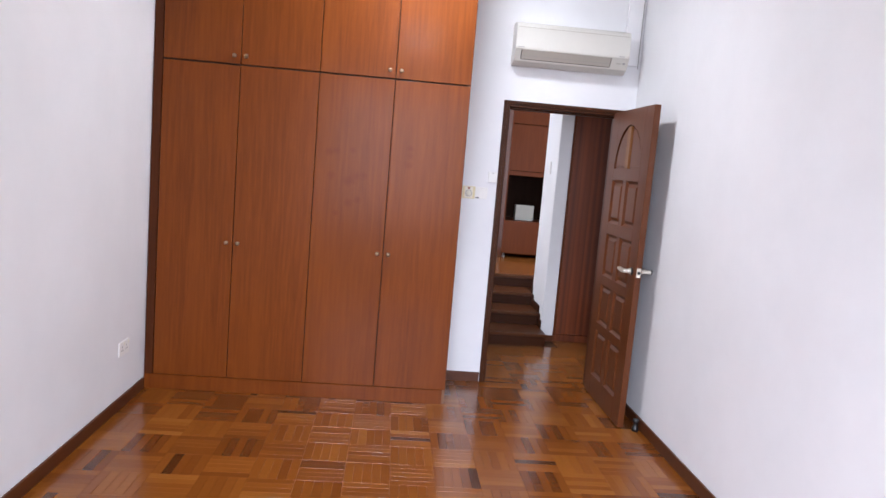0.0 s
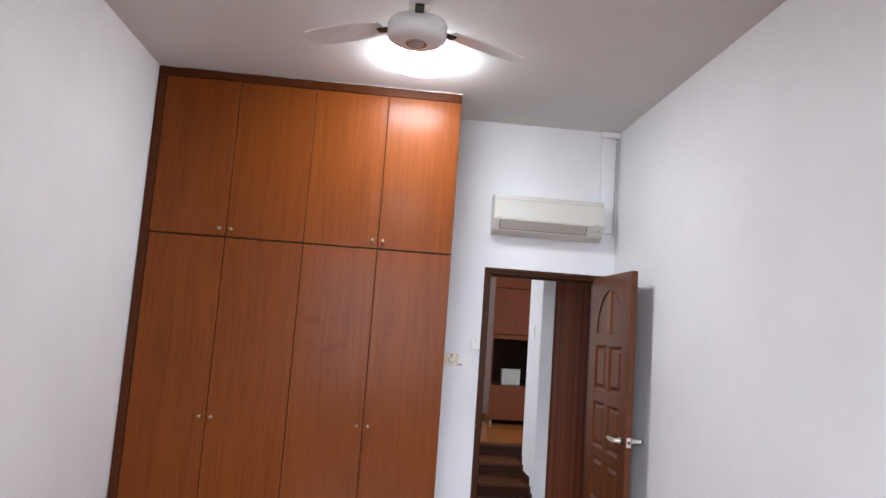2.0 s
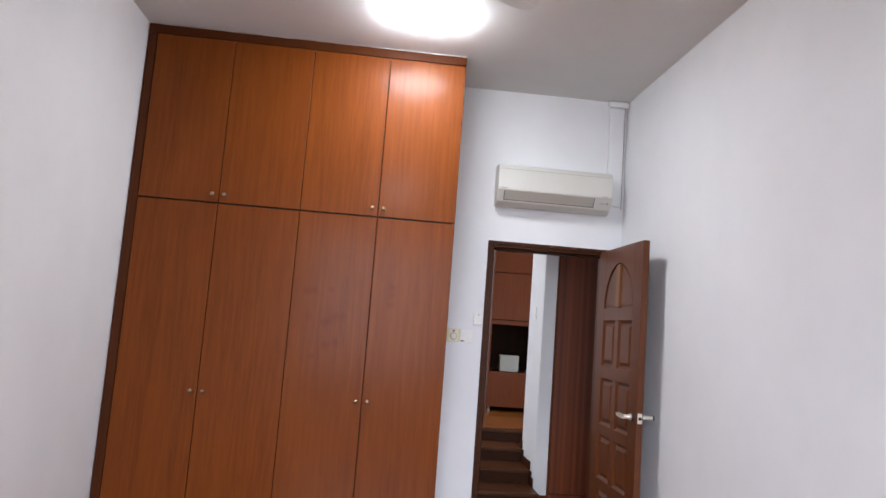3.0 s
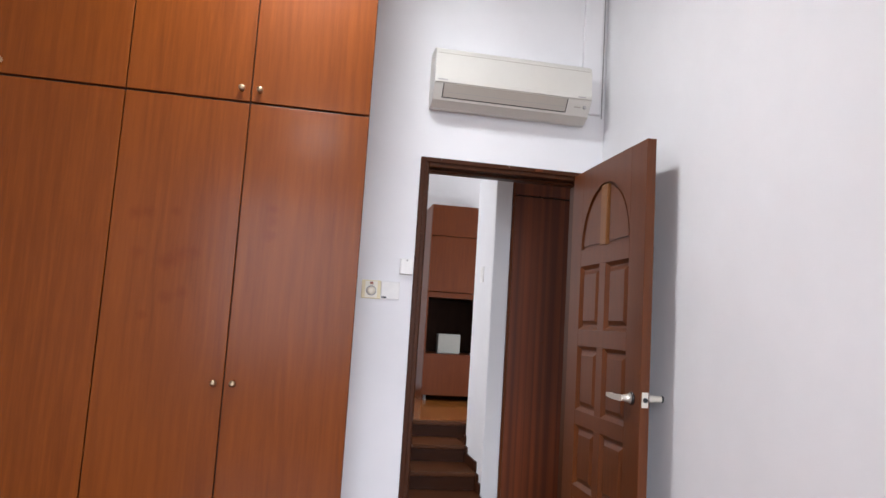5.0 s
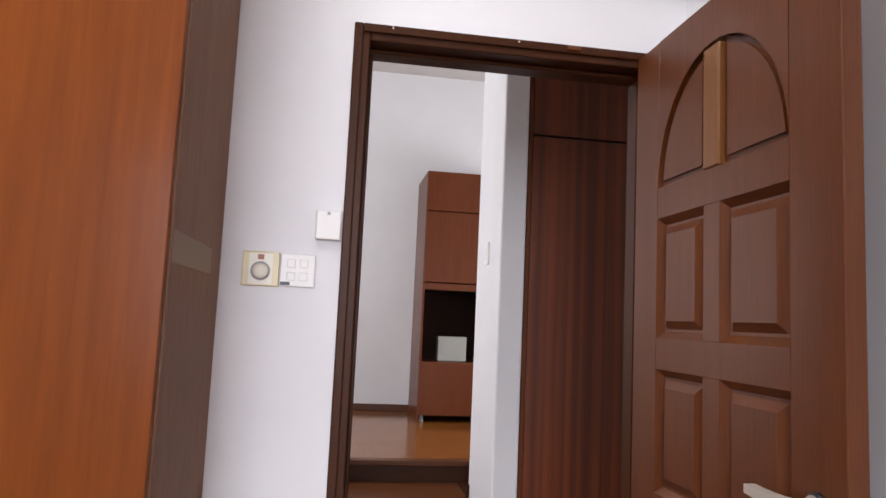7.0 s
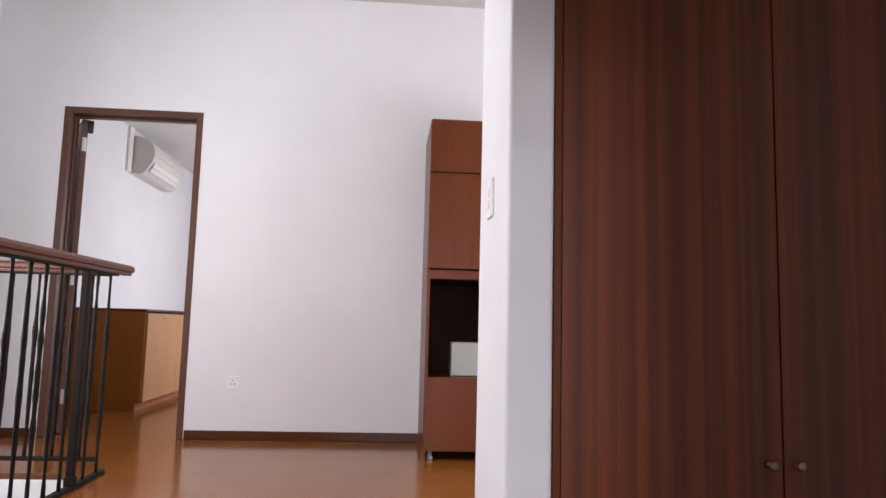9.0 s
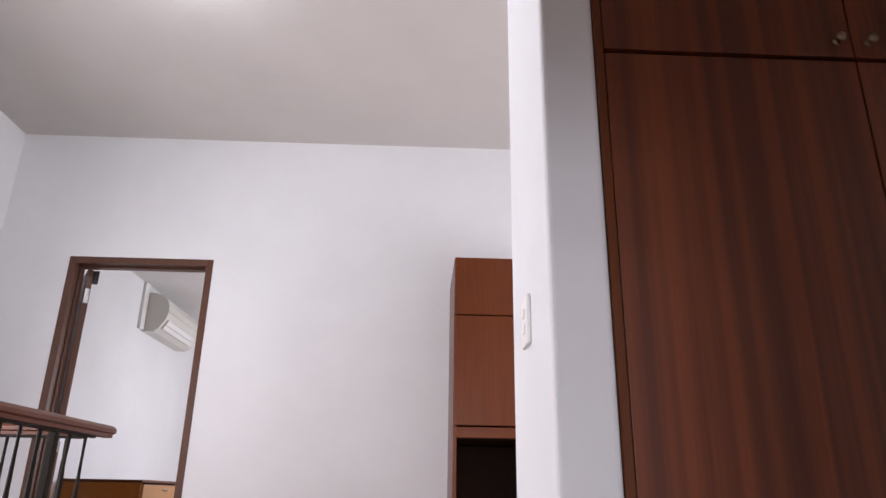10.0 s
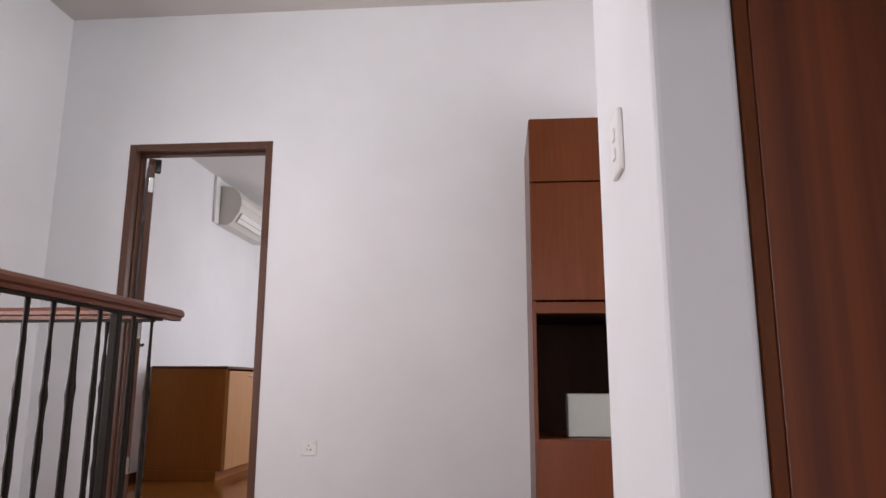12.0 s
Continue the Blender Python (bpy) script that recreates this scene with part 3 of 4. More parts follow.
def wardrobe():
    w = thing("wardrobe", -1.29, -0.27, 0.0, "tall orange-brown teak veneer built-in wardrobe with four hand-marked doors", "wardrobe")
    L, R, F, B, H = -1.005, 0.985, -0.266, 0.266, TOP - 0.002
    part("side_panel", box(R - 0.02, R, F, B, 0.0, H, bevel=0.0015), TEAK_SIDE, w, "dusty grey-brown veneer side")
    part("tape_strip", box(R + 0.0002, R + 0.0008, F + 0.01, F + 0.40, 1.405, 1.465), plain("old_yellow_tape", (0.20, 0.108, 0.040), 0.5), w, "old yellowed tape on the side")
    part("side_panel", box(L, L + 0.02, F, B, 0.0, H), TEAK_DARK, w)
    part("back_panel", box(L + 0.02, R - 0.02, B - 0.01, B, 0.1, H), TEAK_DARK, w)
    part("plinth", box(L, R - 0.021, F - 0.016, F + 0.0, 0.0, 0.098, bevel=0.002), TEAK, w)
    part("top_trim", box(L, R, F - 0.018, F - 0.0, 3.163, H, bevel=0.002), TEAK_DARK, w, "darker teak strip under the ceiling")
    rnd = random.Random(3)
    edge = [(L + (R - L) * i / 40, H - 0.003 - rnd.choice((0.0, 0.001, 0.003, 0.006)) * rnd.random()) for i in range(41)]
    part("caulk", prism(bmesh.new(), edge + [(R, H), (L, H)], F - 0.021, F - 0.0185, "xz"), WHITE_PLASTIC, w, "ragged white caulk line")
    part("stile", box(L, -0.951, F - 0.016, F - 0.0, 0.0985, 3.1625, bevel=0.002), TEAK_DARK, w)
    part("inner_face", box(-0.951, R - 0.02, F + 0.002, F + 0.012, 0.1, 3.16), GAP, w)
    xs = (-0.949, -0.473, 0.020, 0.498, 0.984)
    for i in range(4):
        x0, x1 = xs[i] + 0.0022, xs[i + 1] - 0.0022
        for lo, hi in ((0.102, 2.1245), (2.1340, 3.158)):
            mt = TEAK_MARKED if i >= 2 and lo < 1 else TEAK
            dr = part("cabinet_door", box(x0, x1, F - 0.020, F - 0.001, lo, hi, bevel=0.0025, seg=2), mt, w)
            kx = x1 - 0.035 if i % 2 == 0 else x0 + 0.032
            knob(dr, kx, F - 0.020, 1.003 if lo < 1 else 2.183)
    return w


wardrobe()


def air_conditioner(name, label):
    """A split unit, 0.815 m long, its back on the wall at y=0, facing -y, base at z=0."""
    a = thing(name, 0, 0, 0, label, "air conditioner")
    Wd, Ht = 0.815, 0.29
    shell = [(0.0, 0.03), (0.0, Ht - 0.01), (-0.02, Ht), (-0.12, Ht), (-0.145, Ht - 0.015), (-0.158, Ht - 0.04), (-0.165, 0.112), (-0.164, 0.100), (-0.116, 0.026), (-0.07, 0.0), (-0.03, 0.0)]
    part("body", prism(bmesh.new(), shell, 0.0, Wd, "yz"), AC_WHITE, a)
    face = [(-0.160, Ht - 0.047), (-0.170, 0.12), (-0.169, 0.102), (-0.163, 0.100), (-0.155, Ht - 0.046)]
    part("front_panel", prism(bmesh.new(), face, 0.004, Wd - 0.004, "yz"), AC_WHITE, a)
    part("top_grille", box(0.01, Wd - 0.01, -0.158, -0.1535, Ht - 0.046, Ht - 0.036), AC_GREY, a)

    def slanted(name, u0, u1, low, high, x0, x1, material):
        """A strip on the sloping lower face, u from its top edge down."""
        def at(u, off):
            return (-0.164 + 0.048 * u - 0.839 * off, 0.100 - 0.074 * u - 0.544 * off)
        part(name, prism(bmesh.new(), [at(u0, low), at(u1, low), at(u1, high), at(u0, high)], x0, x1, "yz"), material, a)

    slanted("outlet", 0.03, 0.86, -0.001, 0.0006, 0.044, Wd - 0.124, BLACK)
    slanted("louvre", 0.03, 0.80, 0.0008, 0.0026, 0.0490, Wd - 0.1290, AC_GREY)
    slanted("louvre_line", 0.50, 0.525, 0.0027, 0.0034, 0.050, Wd - 0.130, GREY)
    part("badge", box(0.015, 0.062, -0.1712, -0.1695, 0.110, 0.116), GREY, a)
    part("badge", box(Wd - 0.075, Wd - 0.035, -0.1712, -0.1695, 0.108, 0.113), GREY, a)
    slanted("indicator", 0.42, 0.50, 0.0, 0.001, Wd - 0.085, Wd - 0.05, AC_GREY)
    ring = lathe(bmesh.new(), [(0.009, -0.136), (0.009, -0.148), (0.006, -0.149)], (Wd - 0.03, 0, 0.068), 16, "y")
    part("sensor", ring, GREY, a)
    return a


ac = air_conditioner("air_conditioner", "ivory split air conditioner mounted above the bedroom door")
ac.location = (0.020, 0.0, 2.362)


def far_air_conditioner():
    """A deep split unit with a rounded front, its back on the wall at x=0, running along +y."""
    a = thing("air_conditioner", FL, 6.80, 2.755, "ivory split air conditioner high on the far room wall, flap open", "air conditioner")
    Ln = 1.02
    shell = [(0.0, 0.0), (0.0, 0.395), (0.10, 0.390), (0.165, 0.370), (0.215, 0.325), (0.240, 0.265), (0.243, 0.200), (0.225, 0.130), (0.165, 0.035), (0.12, 0.0)]
    part("body", prism(bmesh.new(), shell, 0.0, Ln, "xz"), AC_WHITE, a)
    slot = [(0.2275, 0.128), (0.1685, 0.034), (0.166, 0.036), (0.225, 0.130)]
    part("outlet", prism(bmesh.new(), slot, 0.05, Ln - 0.12, "xz"), AC_GREY, a)
    for k, w in ((0.0, 0.045), (0.5, 0.04)):
        x, z = 0.229 - 0.059 * k, 0.124 - 0.094 * k
        flap = [(x, z), (x + 0.010, z - 0.006), (x + 0.010 - w * 0.55, z - 0.006 - w * 0.85), (x - w * 0.55, z - w * 0.85)]
        part("louvre", prism(bmesh.new(), flap, 0.055, Ln - 0.125, "xz"), FAN_WHITE, a)
    part("seam", box(0.2435, 0.2445, 0.0, Ln, 0.198, 0.203), AC_GREY, a)
    return a


far_air_conditioner()

trunk = thing("cable_trunking", 0.89, 0.0, 2.42, "white boxed pipe trunking from air conditioner to ceiling", "trunking")
part("cover", box(-0.052, 0.055, -0.026, 0.0, 0.02, 0.755, bevel=0.006, seg=2), WALL, trunk)
part("cap", box(-0.065, 0.080, -0.05, 0.0, 0.756, 0.80, bevel=0.008, seg=2), WALL, trunk)
# thin grey line down the cover's right edge
part("grey_line", box(0.0555, 0.060, -0.03, -0.025, 0.0, 0.755), GREY, trunk)

ft = thing("cable_trunking", FL, 6.735, 2.76, "white boxed pipe trunking beside the far air conditioner", "trunking")
part("cover", box(0.0, 0.03, -0.045, 0.055, 0.0, 0.465, bevel=0.006, seg=2), WHITE_PLASTIC, ft)


def ceiling_fan():
    f = thing("ceiling_fan", -0.665, -2.06, 2.88, "white ceiling fan with a drum hub on a cream rod", "ceiling fan")
    part("hub", lathe(bmesh.new(), [(0.045, 0.026), (0.085, 0.027), (0.114, 0.034), (0.128, 0.046), (0.133, 0.062), (0.133, 0.108), (0.128, 0.118), (0.095, 0.126), (0.05, 0.128)], n=40), FAN_WHITE, f)
    part("hub_ring", lathe(bmesh.new(), [(0.046, 0.020), (0.049, 0.025), (0.040, 0.0262)], n=28), CHROME, f, "chrome ring under the hub")
    part("cap", lathe(bmesh.new(), [(0.004, 0.008), (0.005, 0.016), (0.037, 0.019), (0.040, 0.025)], n=28), GREY, f, "grey disc under the hub")
    part("rod", lathe(bmesh.new(), [(0.045, 0.129), (0.045, 0.25), (0.045, 0.30)], n=24), CREAM, f, "cream painted rod")
    part("canopy", lathe(bmesh.new(), [(0.05, 0.3005), (0.075, 0.312), (0.08, 0.3445)], n=28), CREAM, f)
    for k in range(3):
        ang = radians(30 + 120 * k)
        rot = Matrix.Rotation(ang, 4, "Z")
        bm = box(0.118, 0.205, -0.020, 0.020, 0.106, 0.115, bevel=0.003)
        bmesh.ops.transform(bm, matrix=rot, verts=bm.verts[:])
        part("blade_arm", bm, BLACK, f)
        bm = bmesh.new()
        pts = [(0.18, -0.045), (0.30, -0.062), (0.50, -0.066), (0.585, -0.055), (0.605, -0.02), (0.605, 0.02), (0.585, 0.055), (0.50, 0.066), (0.30, 0.062), (0.18, 0.045)]
        prism(bm, pts, 0.0, 0.007, "xy")
        bmesh.ops.transform(bm, matrix=rot @ Matrix.Translation((0, 0, 0.118)) @ Matrix.Rotation(radians(9), 4, "X"), verts=bm.verts[:])
        part("blade", bm, FAN_WHITE, f)
    return f


ceiling_fan()


def ceiling_lamp(name, x, y, z, r, glow, label, deep=0.075):
    c = thing(name, x, y, z, label, "ceiling lamp")
    part("base", lathe(bmesh.new(), [(r * 0.90, -0.010), (r * 0.92, -0.006), (r * 0.92, -0.001)], n=40), WHITE_PLASTIC, c)
    part("diffuser", lathe(bmesh.new(), [(r * 0.3, -deep), (r * 0.7, -0.88 * deep), (r * 0.92, -0.6 * deep), (r, -0.32 * deep), (r * 0.98, -0.0105)], n=40), glow, c, "glowing white diffuser")
    return c


ceiling_lamp("ceiling_lamp", -0.61, -1.12, TOP, 0.215, LAMP_GLOW, "round white ceiling lamp, lit, above the wardrobe front", 0.075)
ceiling_lamp("ceiling_lamp", -0.58, -4.95, TOP, 0.215, LAMP_GLOW, "round white ceiling lamp, lit, near the window", 0.11)
ceiling_lamp("ceiling_lamp", -0.60, 2.50, HTOP, 0.17, HALL_GLOW, "round cool-white ceiling lamp, lit, in the hall", 0.12)

# switches by the door
s = thing("fan_regulator", -0.203, 0.0, 1.432, "yellowed plastic fan dial plate on the wall", "switch")
part("plate", box(-0.047, 0.047, -0.009, 0.0, -0.045, 0.045, bevel=0.003, seg=2), YELLOWED, s)
part("inset", box(-0.030, 0.030, -0.0105, -0.0092, -0.040, 0.040), CREAM, s)
part("dial", lathe(bmesh.new(), [(0.021, -0.0106), (0.020, -0.022), (0.016, -0.025), (0.005, -0.026)], (0.0, 0, -0.006), 24, "y"), CREAM, s)
part("dial_ring", lathe(bmesh.new(), [(0.025, -0.0106), (0.024, -0.0125)], (0.0, 0, -0.006), 24, "y"), GREY, s)
part("mark", box(-0.008, 0.008, -0.0118, -0.0106, 0.024, 0.037), plain("red_brown_mark", (0.35, 0.13, 0.08), 0.5), s)
s = thing("light_switch", -0.109, 0.0, 1.432, "white plastic four-gang light switch plate", "switch")
part("plate", box(-0.045, 0.045, -0.009, 0.0, -0.043, 0.043, bevel=0.003, seg=2), WHITE_PLASTIC, s)
for dx in (-0.016, 0.016):
    for dz in (-0.016, 0.018):
        part("rocker", box(dx - 0.011, dx + 0.011, -0.0108, -0.0092, dz - 0.011, dz + 0.011, bevel=0.002), WHITE_PLASTIC, s)
part("indicator", box(-0.042, -0.018, -0.012, -0.0092, -0.039, -0.031), BLACK, s)
s = thing("remote_holder", -0.037, 0.0, 1.555, "small white plastic box on the wall beside the door frame", "wall box")
part("body", box(-0.033, 0.033, -0.024, 0.0, -0.039, 0.039, bevel=0.004, seg=2), WHITE_PLASTIC, s)
part("slot", box(-0.004, 0.004, -0.0255, -0.0242, 0.026, 0.034), GREY, s)


def socket(name, x, y, z, axis, label, gangs=1):
    s = thing(name, x, y, z, label, "socket")
    half = 0.043 if gangs == 1 else 0.073
    part("plate", box(-half, half, -0.009, 0.0, -0.043, 0.043, bevel=0.003, seg=2), WHITE_PLASTIC, s)
    for g in range(gangs):
        c = 0.0 if gangs == 1 else -0.034 + 0.064 * g
        for dx, dz in ((0, 0.012), (-0.011, -0.010), (0.011, -0.010)):
            part("hole", box(c + dx - 0.003, c + dx + 0.003, -0.0098, -0.0091, dz - 0.004, dz + 0.004), BLACK, s)
        part("rocker", box(c + 0.022, c + 0.034, -0.0125, -0.0092, 0.018, 0.034, bevel=0.001), CREAM, s)
    if axis == "x":
        s.rotation_euler = (0, 0, radians(90))
    return s


socket("wall_socket", XL, -0.905, 0.368, "x", "white plastic double socket low on the bedroom wall", 2)
socket("wall_socket", -0.562, YF, 0.867, "y", "white plastic socket low on the hall wall")

stop = thing("door_stop", 0.93, -0.84, 0.0, "black rubber door stop on the floor behind the door", "door stop")
part("post", lathe(bmesh.new(), [(0.022, 0.0), (0.022, 0.02), (0.015, 0.03), (0.015, 0.06), (0.022, 0.065), (0.018, 0.08)], n=18), BLACK, stop)

# ---- landing closet ----
def closet():
    c = thing("closet", 1.55, 1.412, 0.0, "dark striped red-brown built-in closet on the landing", "closet")
    H = 2.656
    part("stile", box(-0.656, -0.636, -0.012, 0.46, 0.0, H, bevel=0.002), CLOSET_EDGE, c, "red-brown edge strip")
    part("side_panel", box(0.63, 0.648, 0.0, 0.46, 0.0, H), TEAK_DARK, c)
    part("plinth", box(-0.635, 0.629, 0.004, 0.024, 0.0, 0.07, bevel=0.002), SAPELE, c)
    part("inner_face", box(-0.635, 0.629, 0.014, 0.024, 0.0705, H), GAP, c)
    for lo, hi in ((0.075, 2.252), (2.264, 2.60)):
        for a, b, kx in ((-0.633, -0.040, -0.076), (-0.036, 0.627, 0.0)):
            dr = part("closet_door", box(a, b, -0.006, 0.0135, lo, hi, bevel=0.002, seg=2), SAPELE, c)
            knob(dr, kx, -0.006, 0.946 if lo < 1 else 2.305, BRASS, 0.013)
            if lo < 1 and a < -0.1:
                chip = prism(bmesh.new(), [(-0.400, 1.185), (-0.386, 1.186), (-0.372, 1.196), (-0.366, 1.206), (-0.378, 1.202), (-0.392, 1.193)], -0.0066, -0.0058, "xz")
                part("chip", chip, CLOSET_EDGE, dr, "pale chip in the veneer")
    part("top_trim", box(-0.635, 0.629, -0.006, 0.0135, 2.604, H, bevel=0.002), SAPELE, c)
    return c


closet()

# ---- hall things ----
def shelf_cabinet():
    c = thing("shelf_cabinet", 0.69, YF - 0.002, UP, "tall narrow cherry-brown cabinet with an open dark niche", "cabinet")
    W, D = 0.80, 0.634
    z = (0.055, 0.487, 1.075, 1.135, 1.728, 2.064)
    for x in (0.0, W - 0.018):
        part("side_panel", box(x, x + 0.018, -D, 0.0, 0.0, z[5], bevel=0.0015), CAB_WOOD, c)
    part("back_panel", box(0.018, W - 0.018, -0.012, -0.0, 0.055, z[5]), CAB_SHADE, c)
    part("top", box(0.018, W - 0.018, -D + 0.001, -0.0125, z[5] - 0.018, z[5]), CAB_WOOD, c)
    part("shelf", box(0.018, W - 0.018, -D + 0.002, -0.0125, z[1] - 0.019, z[1] - 0.001), CAB_WOOD, c)
    part("shelf", box(0.018, W - 0.018, -D + 0.001, -0.0125, z[2], z[3] - 0.006, bevel=0.001), CAB_WOOD, c)
    # thin dark sheets put the recess's shade over its sides and top
    part("niche_shade", box(0.0185, 0.022, -D + 0.03, -0.0125, z[1], z[2] - 0.001), CAB_SHADE, c)
    part("niche_shade", box(W - 0.022, W - 0.0185, -D + 0.03, -0.0125, z[1], z[2] - 0.001), CAB_SHADE, c)
    part("niche_shade", box(0.0225, W - 0.0225, -D + 0.03, -0.0125, z[2] - 0.004, z[2] - 0.0005), CAB_SHADE, c)
    part("bottom", box(0.018, W - 0.018, -D + 0.03, -0.0125, z[0], z[0] + 0.018), CAB_SHADE, c)
    for lo, hi in ((z[0] + 0.004, z[1] - 0.003), (z[3] + 0.002, z[4] - 0.004), (z[4] + 0.004, z[5] - 0.002)):
        part("cabinet_door", box(0.004, W - 0.004, -D - 0.018, -D - 0.0005, lo, hi, bevel=0.0015), CAB_WOOD, c)
    for x in (0.045, W - 0.045):
        for y in (-D + 0.05, -0.05):
            part("foot", lathe(bmesh.new(), [(0.018, 0.0), (0.020, 0.012), (0.015, 0.02), (0.015, 0.0545)], (x, y, 0), 14), GREY, c)
    return c


shelf_cabinet()
b = thing("fuse_box", 0.975, 3.92, UP + 0.488, "pale grey-white box standing in the cabinet niche", "box")
part("body", box(-0.122, 0.122, -0.05, 0.05, 0.0, 0.205, bevel=0.006, seg=2), FIXTURE, b)
part("lid", box(-0.118, 0.118, -0.056, -0.0505, 0.004, 0.200, bevel=0.002), FIXTURE, b)

s = thing("light_switch", 0.767, 1.68, 1.675, "white plastic switch on the stub wall", "switch")
part("plate", box(-0.010, 0.0, -0.043, 0.043, -0.06, 0.06, bevel=0.004, seg=2), WHITE_PLASTIC, s)
part("rocker", box(-0.0125, -0.0105, -0.012, 0.012, 0.008, 0.030, bevel=0.002), WHITE_PLASTIC, s)
part("rocker", box(-0.0125, -0.0105, -0.012, 0.012, -0.030, -0.008, bevel=0.002), WHITE_PLASTIC, s)


def baluster_bm(h, seed):
    """A hammered iron bar with a swollen, dented middle."""
    rnd = random.Random(seed)
    prof = []
    n = 22
    for i in range(n + 1):
        k = i / n
        r = 0.0080 + 0.0035 * math.exp(-((k - 0.5) / 0.22) ** 2) + 0.0035 * math.exp(-((k - 0.30) / 0.025) ** 2) + 0.0035 * math.exp(-((k - 0.68) / 0.025) ** 2)
        prof.append((r + rnd.uniform(-0.0018, 0.0018), h * k))
    return lathe(bmesh.new(), prof, n=8)


def rail_section(bm, length, axis):
    """Handrail with a rounded top and a lip, along +y or -x from the origin; top at z=0."""
    sec = [(-0.020, -0.055), (-0.022, -0.040), (-0.036, -0.034), (-0.036, -0.018), (-0.028, -0.006), (-0.014, 0.0), (0.014, 0.0), (0.028, -0.006),
           (0.036, -0.018), (0.036, -0.034), (0.022, -0.040), (0.020, -0.055)]
    if axis == "y":
        prism(bm, sec, 0.0, length, "xz")
    else:
        prism(bm, sec, -length, 0.0, "yz")
    return bm


def railing(name, x, y, length, axis, posts, newels, label):
    r = thing(name, x, y, UP, label, "railing")
    hr = rail_section(bmesh.new(), length, axis)
    bmesh.ops.translate(hr, vec=(0, 0, 1.075), verts=hr.verts[:])
    part("handrail", hr, RAIL_WOOD, r, "red-brown wooden handrail")
    end = length - 0.15 if axis == "y" else length
    if axis == "y":
        part("bottom_rail", box(-0.018, 0.018, 0.0, end, 0.0, 0.0205, bevel=0.003), IRON, r)
        part("top_bar", box(-0.012, 0.012, 0.0, end, 1.008, 1.0195, bevel=0.002), IRON, r)
    else:
        part("bottom_rail", box(-end, -0.016, -0.015, 0.015, 0.052, 0.072, bevel=0.003), IRON, r)
        part("top_bar", box(-end, -0.013, -0.012, 0.012, 1.008, 1.0195, bevel=0.002), IRON, r)
    for i in range(3):
        me = mesh_of("baluster", baluster_bm(0.987 if axis == "y" else 0.936, i), IRON)
        for k, p in enumerate(posts):
            if k % 3 == i:
                o = new("baluster", me)
                o.parent = r
                o.location = (0, p, 0.0207) if axis == "y" else (-p, 0, 0.072)
    for p in newels:
        bm = box(-0.017, 0.017, p - 0.017, p + 0.017, 0.0205, 1.007, bevel=0.004, seg=2)
        block(bm, -0.022, 0.022, p - 0.022, p + 0.022, 0.0205, 0.06, bevel=0.003)
        part("newel_post", bm, IRON, r, "thick black iron post")
    return r


railing("stair_railing", -0.967, 1.95, 1.555, "y", [0.13, 0.265, 0.40, 0.535, 0.665, 0.80, 0.94, 1.18, 1.33], [1.05],
        "black hammered iron stair railing with a wooden handrail")
railing("stair_railing", -1.005, 3.40, 1.27, "x", [0.10 + 0.135 * i for i in range(9)], [],
        "black hammered iron railing across the stairwell end")


# ---- far room things ----
def dresser():
    d = thing("dresser", FL + 0.015, 5.74, UP, "low orange-brown dresser with paler doors against the wall", "dresser")
    W, L, H = 0.615, 1.8, 0.865
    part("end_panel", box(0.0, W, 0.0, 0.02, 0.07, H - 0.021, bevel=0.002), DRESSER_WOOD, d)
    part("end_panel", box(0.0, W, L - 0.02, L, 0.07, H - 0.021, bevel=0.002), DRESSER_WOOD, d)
    part("plinth", box(0.0, W - 0.04, 0.0, L, 0.0, 0.0695), DRESSER_WOOD, d)
    part("back_panel", box(0.0, 0.012, 0.02, L - 0.02, 0.07, H - 0.021), DRESSER_WOOD, d)
    part("top", box(0.0, W + 0.012, -0.004, L + 0.004, H - 0.020, H, bevel=0.003), DOOR_WOOD, d, "darker wooden top")
    for i in range(2):
        a = 0.023 + i * 0.877
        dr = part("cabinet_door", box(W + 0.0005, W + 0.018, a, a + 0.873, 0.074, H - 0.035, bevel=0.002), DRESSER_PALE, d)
        part("handle", box(W + 0.018, W + 0.034, a + 0.40, a + 0.52, H - 0.08, H - 0.068, bevel=0.003), CHROME, dr)
    return d


dresser()

# ---- parquet fingers, the nearest last ----
def finger_bm(bm, x0, x1, y0, y1, z, c=0.0011):
    """A chamfered finger, top at z."""
    g = c / 3
    lo = [bm.verts.new((x, y, z - 0.008)) for x, y in ((x0 + g, y0 + g), (x1 - g, y0 + g), (x1 - g, y1 - g), (x0 + g, y1 - g))]
    me_ = [bm.verts.new((v.co.x, v.co.y, z - 0.0012)) for v in lo]
    hi = [bm.verts.new((x, y, z)) for x, y in ((x0 + c, y0 + c), (x1 - c, y0 + c), (x1 - c, y1 - c), (x0 + c, y1 - c))]
    for a, b in ((lo, me_), (me_, hi)):
        for i in range(4):
            bm.faces.new((a[i], a[(i + 1) % 4], b[(i + 1) % 4], b[i]))
    bm.faces.new(hi)


def fingers(x0, x1, y0, y1):
    """Places of the fingers that touch a region: (x, y, runs along y)."""
    out = []
    i0, i1 = math.floor((x0 - XL) / BS + 0.01), math.ceil((x1 - XL) / BS - 0.01)
    j0, j1 = math.floor((y0 - YB) / BS + 0.01), math.ceil((y1 - YB) / BS - 0.01)
    for i in range(i0, i1):
        for j in range(j0, j1):
            for k in range(5):
                bx, by = XL + i * BS, YB + j * BS
                if (i + j) % 2:
                    out.append((bx + k * FS, by, True))
                else:
                    out.append((bx, by + k * FS, False))
    return out


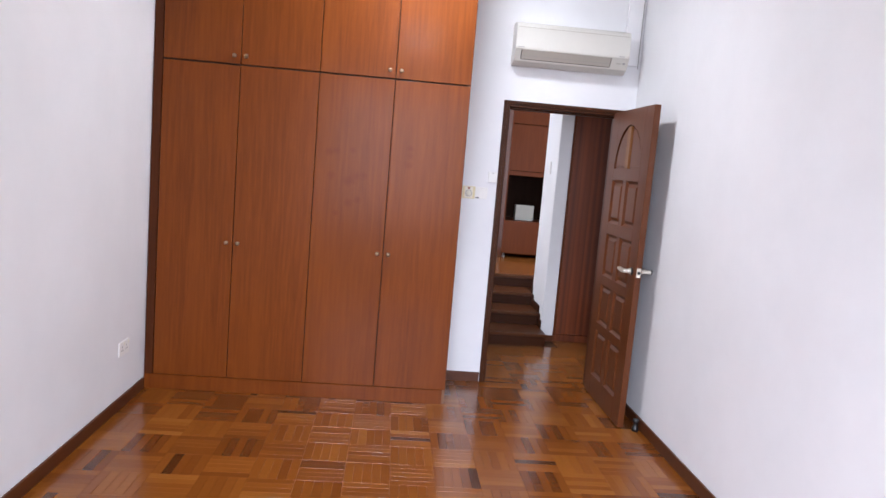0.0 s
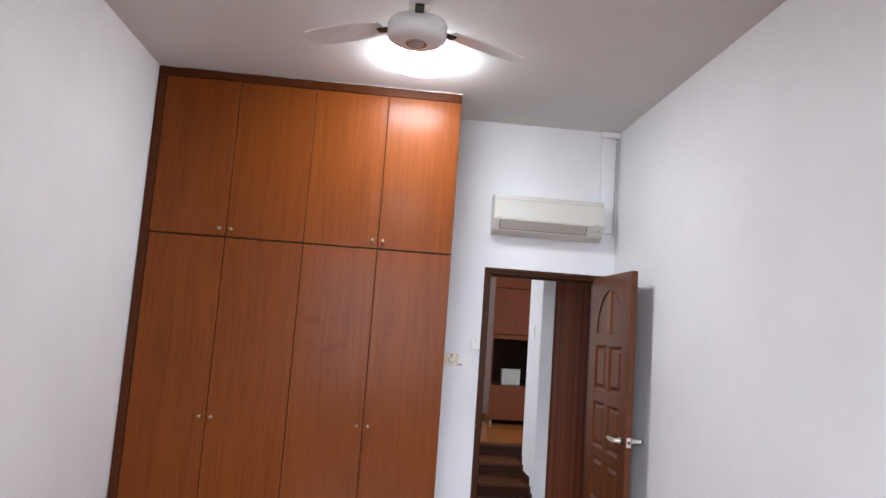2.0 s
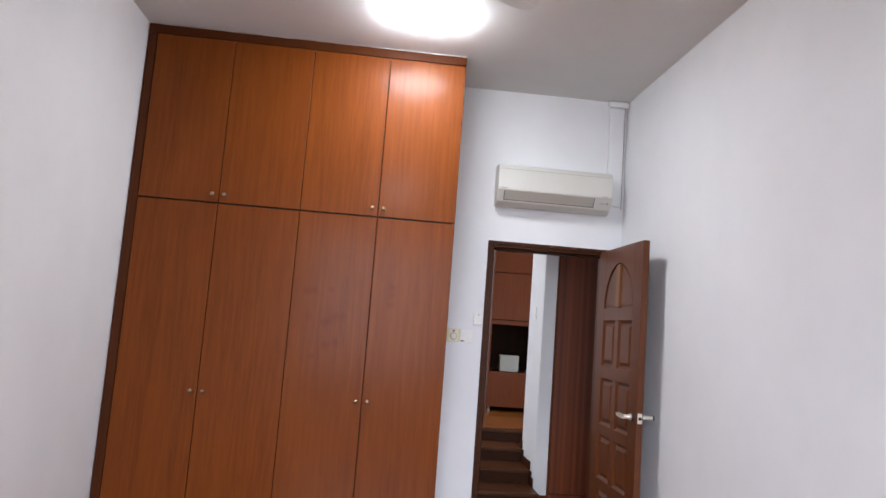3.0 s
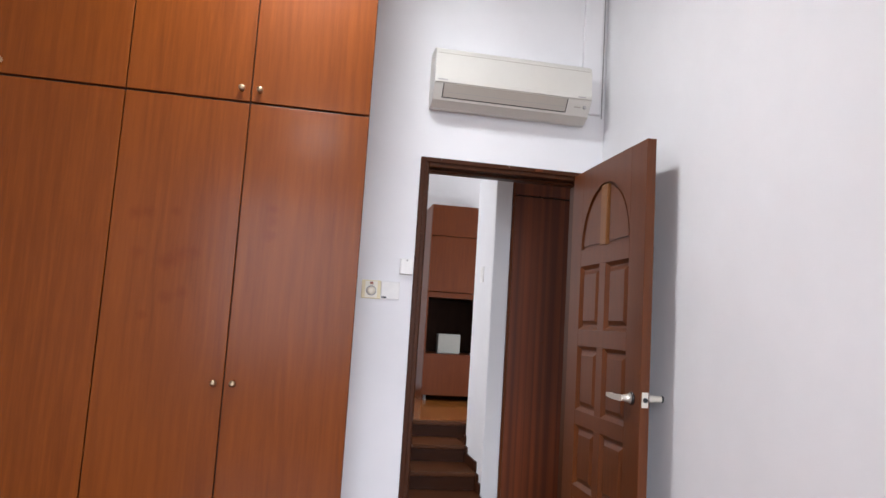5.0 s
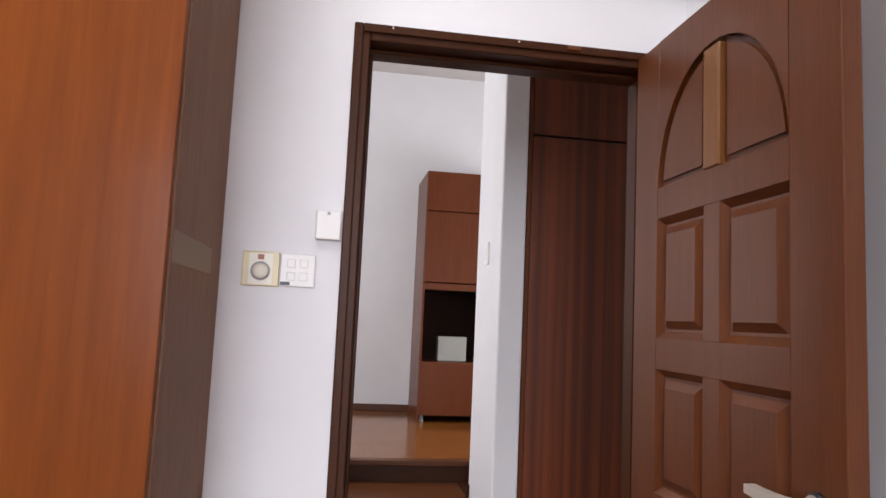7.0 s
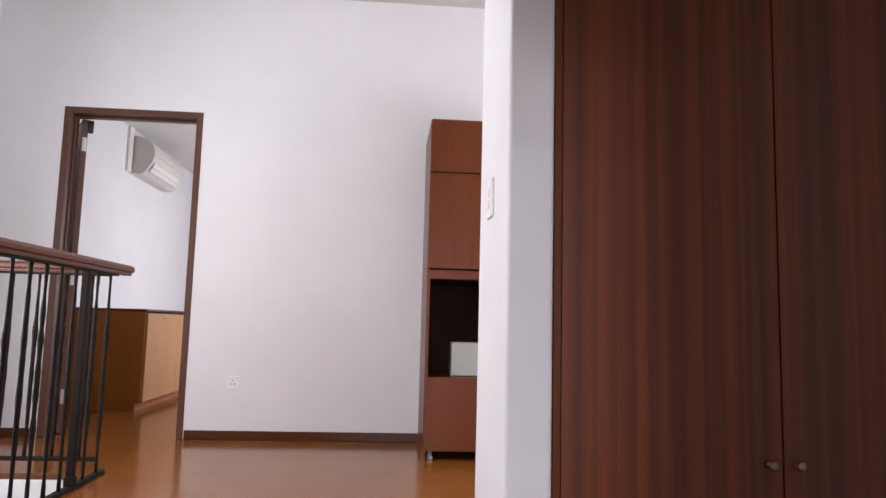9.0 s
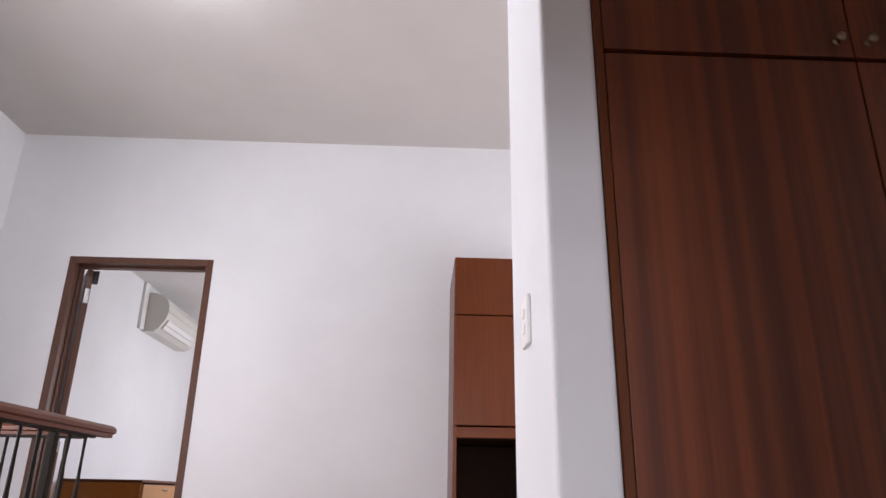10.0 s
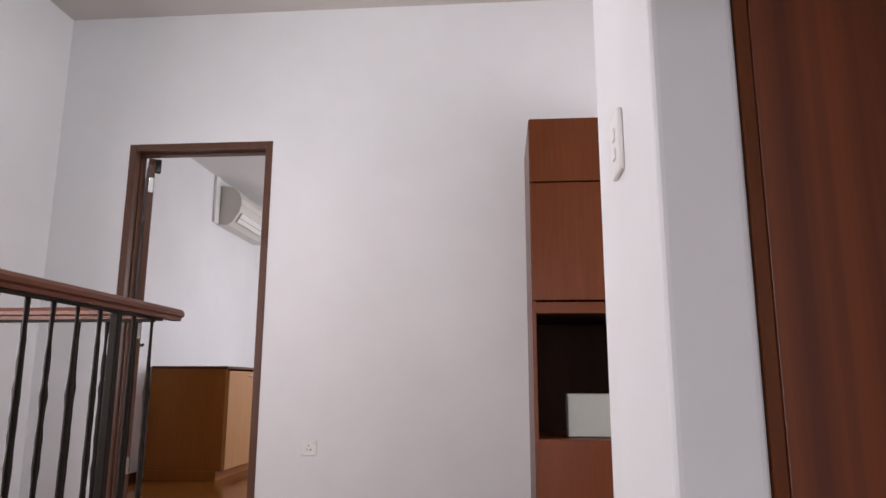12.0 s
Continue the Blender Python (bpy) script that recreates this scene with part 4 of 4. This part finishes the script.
def parquet_sheet(name, regions, z, material, parent, skip=None, ease=0.0011):
    bm = bmesh.new()
    rnd = random.Random(5)
    for x0, x1, y0, y1 in regions:
        for x, y, along in fingers(x0, x1, y0, y1):
            ex, ey = (x + FS, y + BS) if along else (x + BS, y + FS)
            if skip and skip(x, y):
                continue
            a0, a1, b0, b1 = max(x, x0), min(ex, x1), max(y, y0), min(ey, y1)
            if a1 - a0 > 0.006 and b1 - b0 > 0.006:
                finger_bm(bm, a0, a1, b0, b1, z + rnd.uniform(-0.0003, 0.0003), ease)
    ob = part(name, bm, material, parent, "small lacquered parquet fingers")
    return tagged(ob, kind="stuff")


NEAR = (-1.60, 0.75, -2.24, -0.85)


def near_piece(x, y):
    return NEAR[0] <= x < NEAR[1] and NEAR[2] <= y < NEAR[3]


HALL_NEAR = (-0.90, 0.75, 2.80, 4.15)


def near_hall(x, y):
    return HALL_NEAR[0] <= x < HALL_NEAR[1] and HALL_NEAR[2] <= y < HALL_NEAR[3]


parquet_sheet("parquet", [(XL, XR, YB, 0.0), (0.045, 0.887, 0.0, 0.13)], 0.0, PARQUET, floor_low, near_piece, 0.0007)
parquet_sheet("parquet", [(-0.97, 2.2, 0.13, 1.17), (0.893, 2.2, 1.17, 1.42)], 0.0, PARQUET_HALL, floor_low, None, 0.0005)
parquet_sheet("parquet", [(-0.985, HR, 2.34, YF), (HL, -0.985, 3.34, YF), (-1.755, -0.913, YF, YF + 0.12), (FL, FR, YF + 0.12, FB)], UP, PARQUET_HALL, floor_high, near_hall, 0.0003)

def laid_pieces(region, near, z, material, parent, seed, ease):
    """Single fingers, sharing one mesh for each direction."""
    shapes = {}
    for along in (True, False):
        bm = bmesh.new()
        if along:
            finger_bm(bm, 0, FS, 0, BS, 0, ease)
        else:
            finger_bm(bm, 0, BS, 0, FS, 0, ease)
        shapes[along] = mesh_of("parquet_finger", bm, material)
    rnd = random.Random(seed)
    for x, y, along in fingers(*region):
        if near(x, y):
            o = new("parquet_finger", shapes[along])
            o.parent = parent
            o.location = (x, y, z + rnd.uniform(-0.0003, 0.0003))


laid_pieces((XL, XR, YB, 0.0), near_piece, 0.0, PARQUET_PIECE, floor_low, 11, 0.0007)
laid_pieces((-0.985, HR, 2.34, YF), near_hall, UP, PARQUET_HALL_PIECE, floor_high, 12, 0.0003)
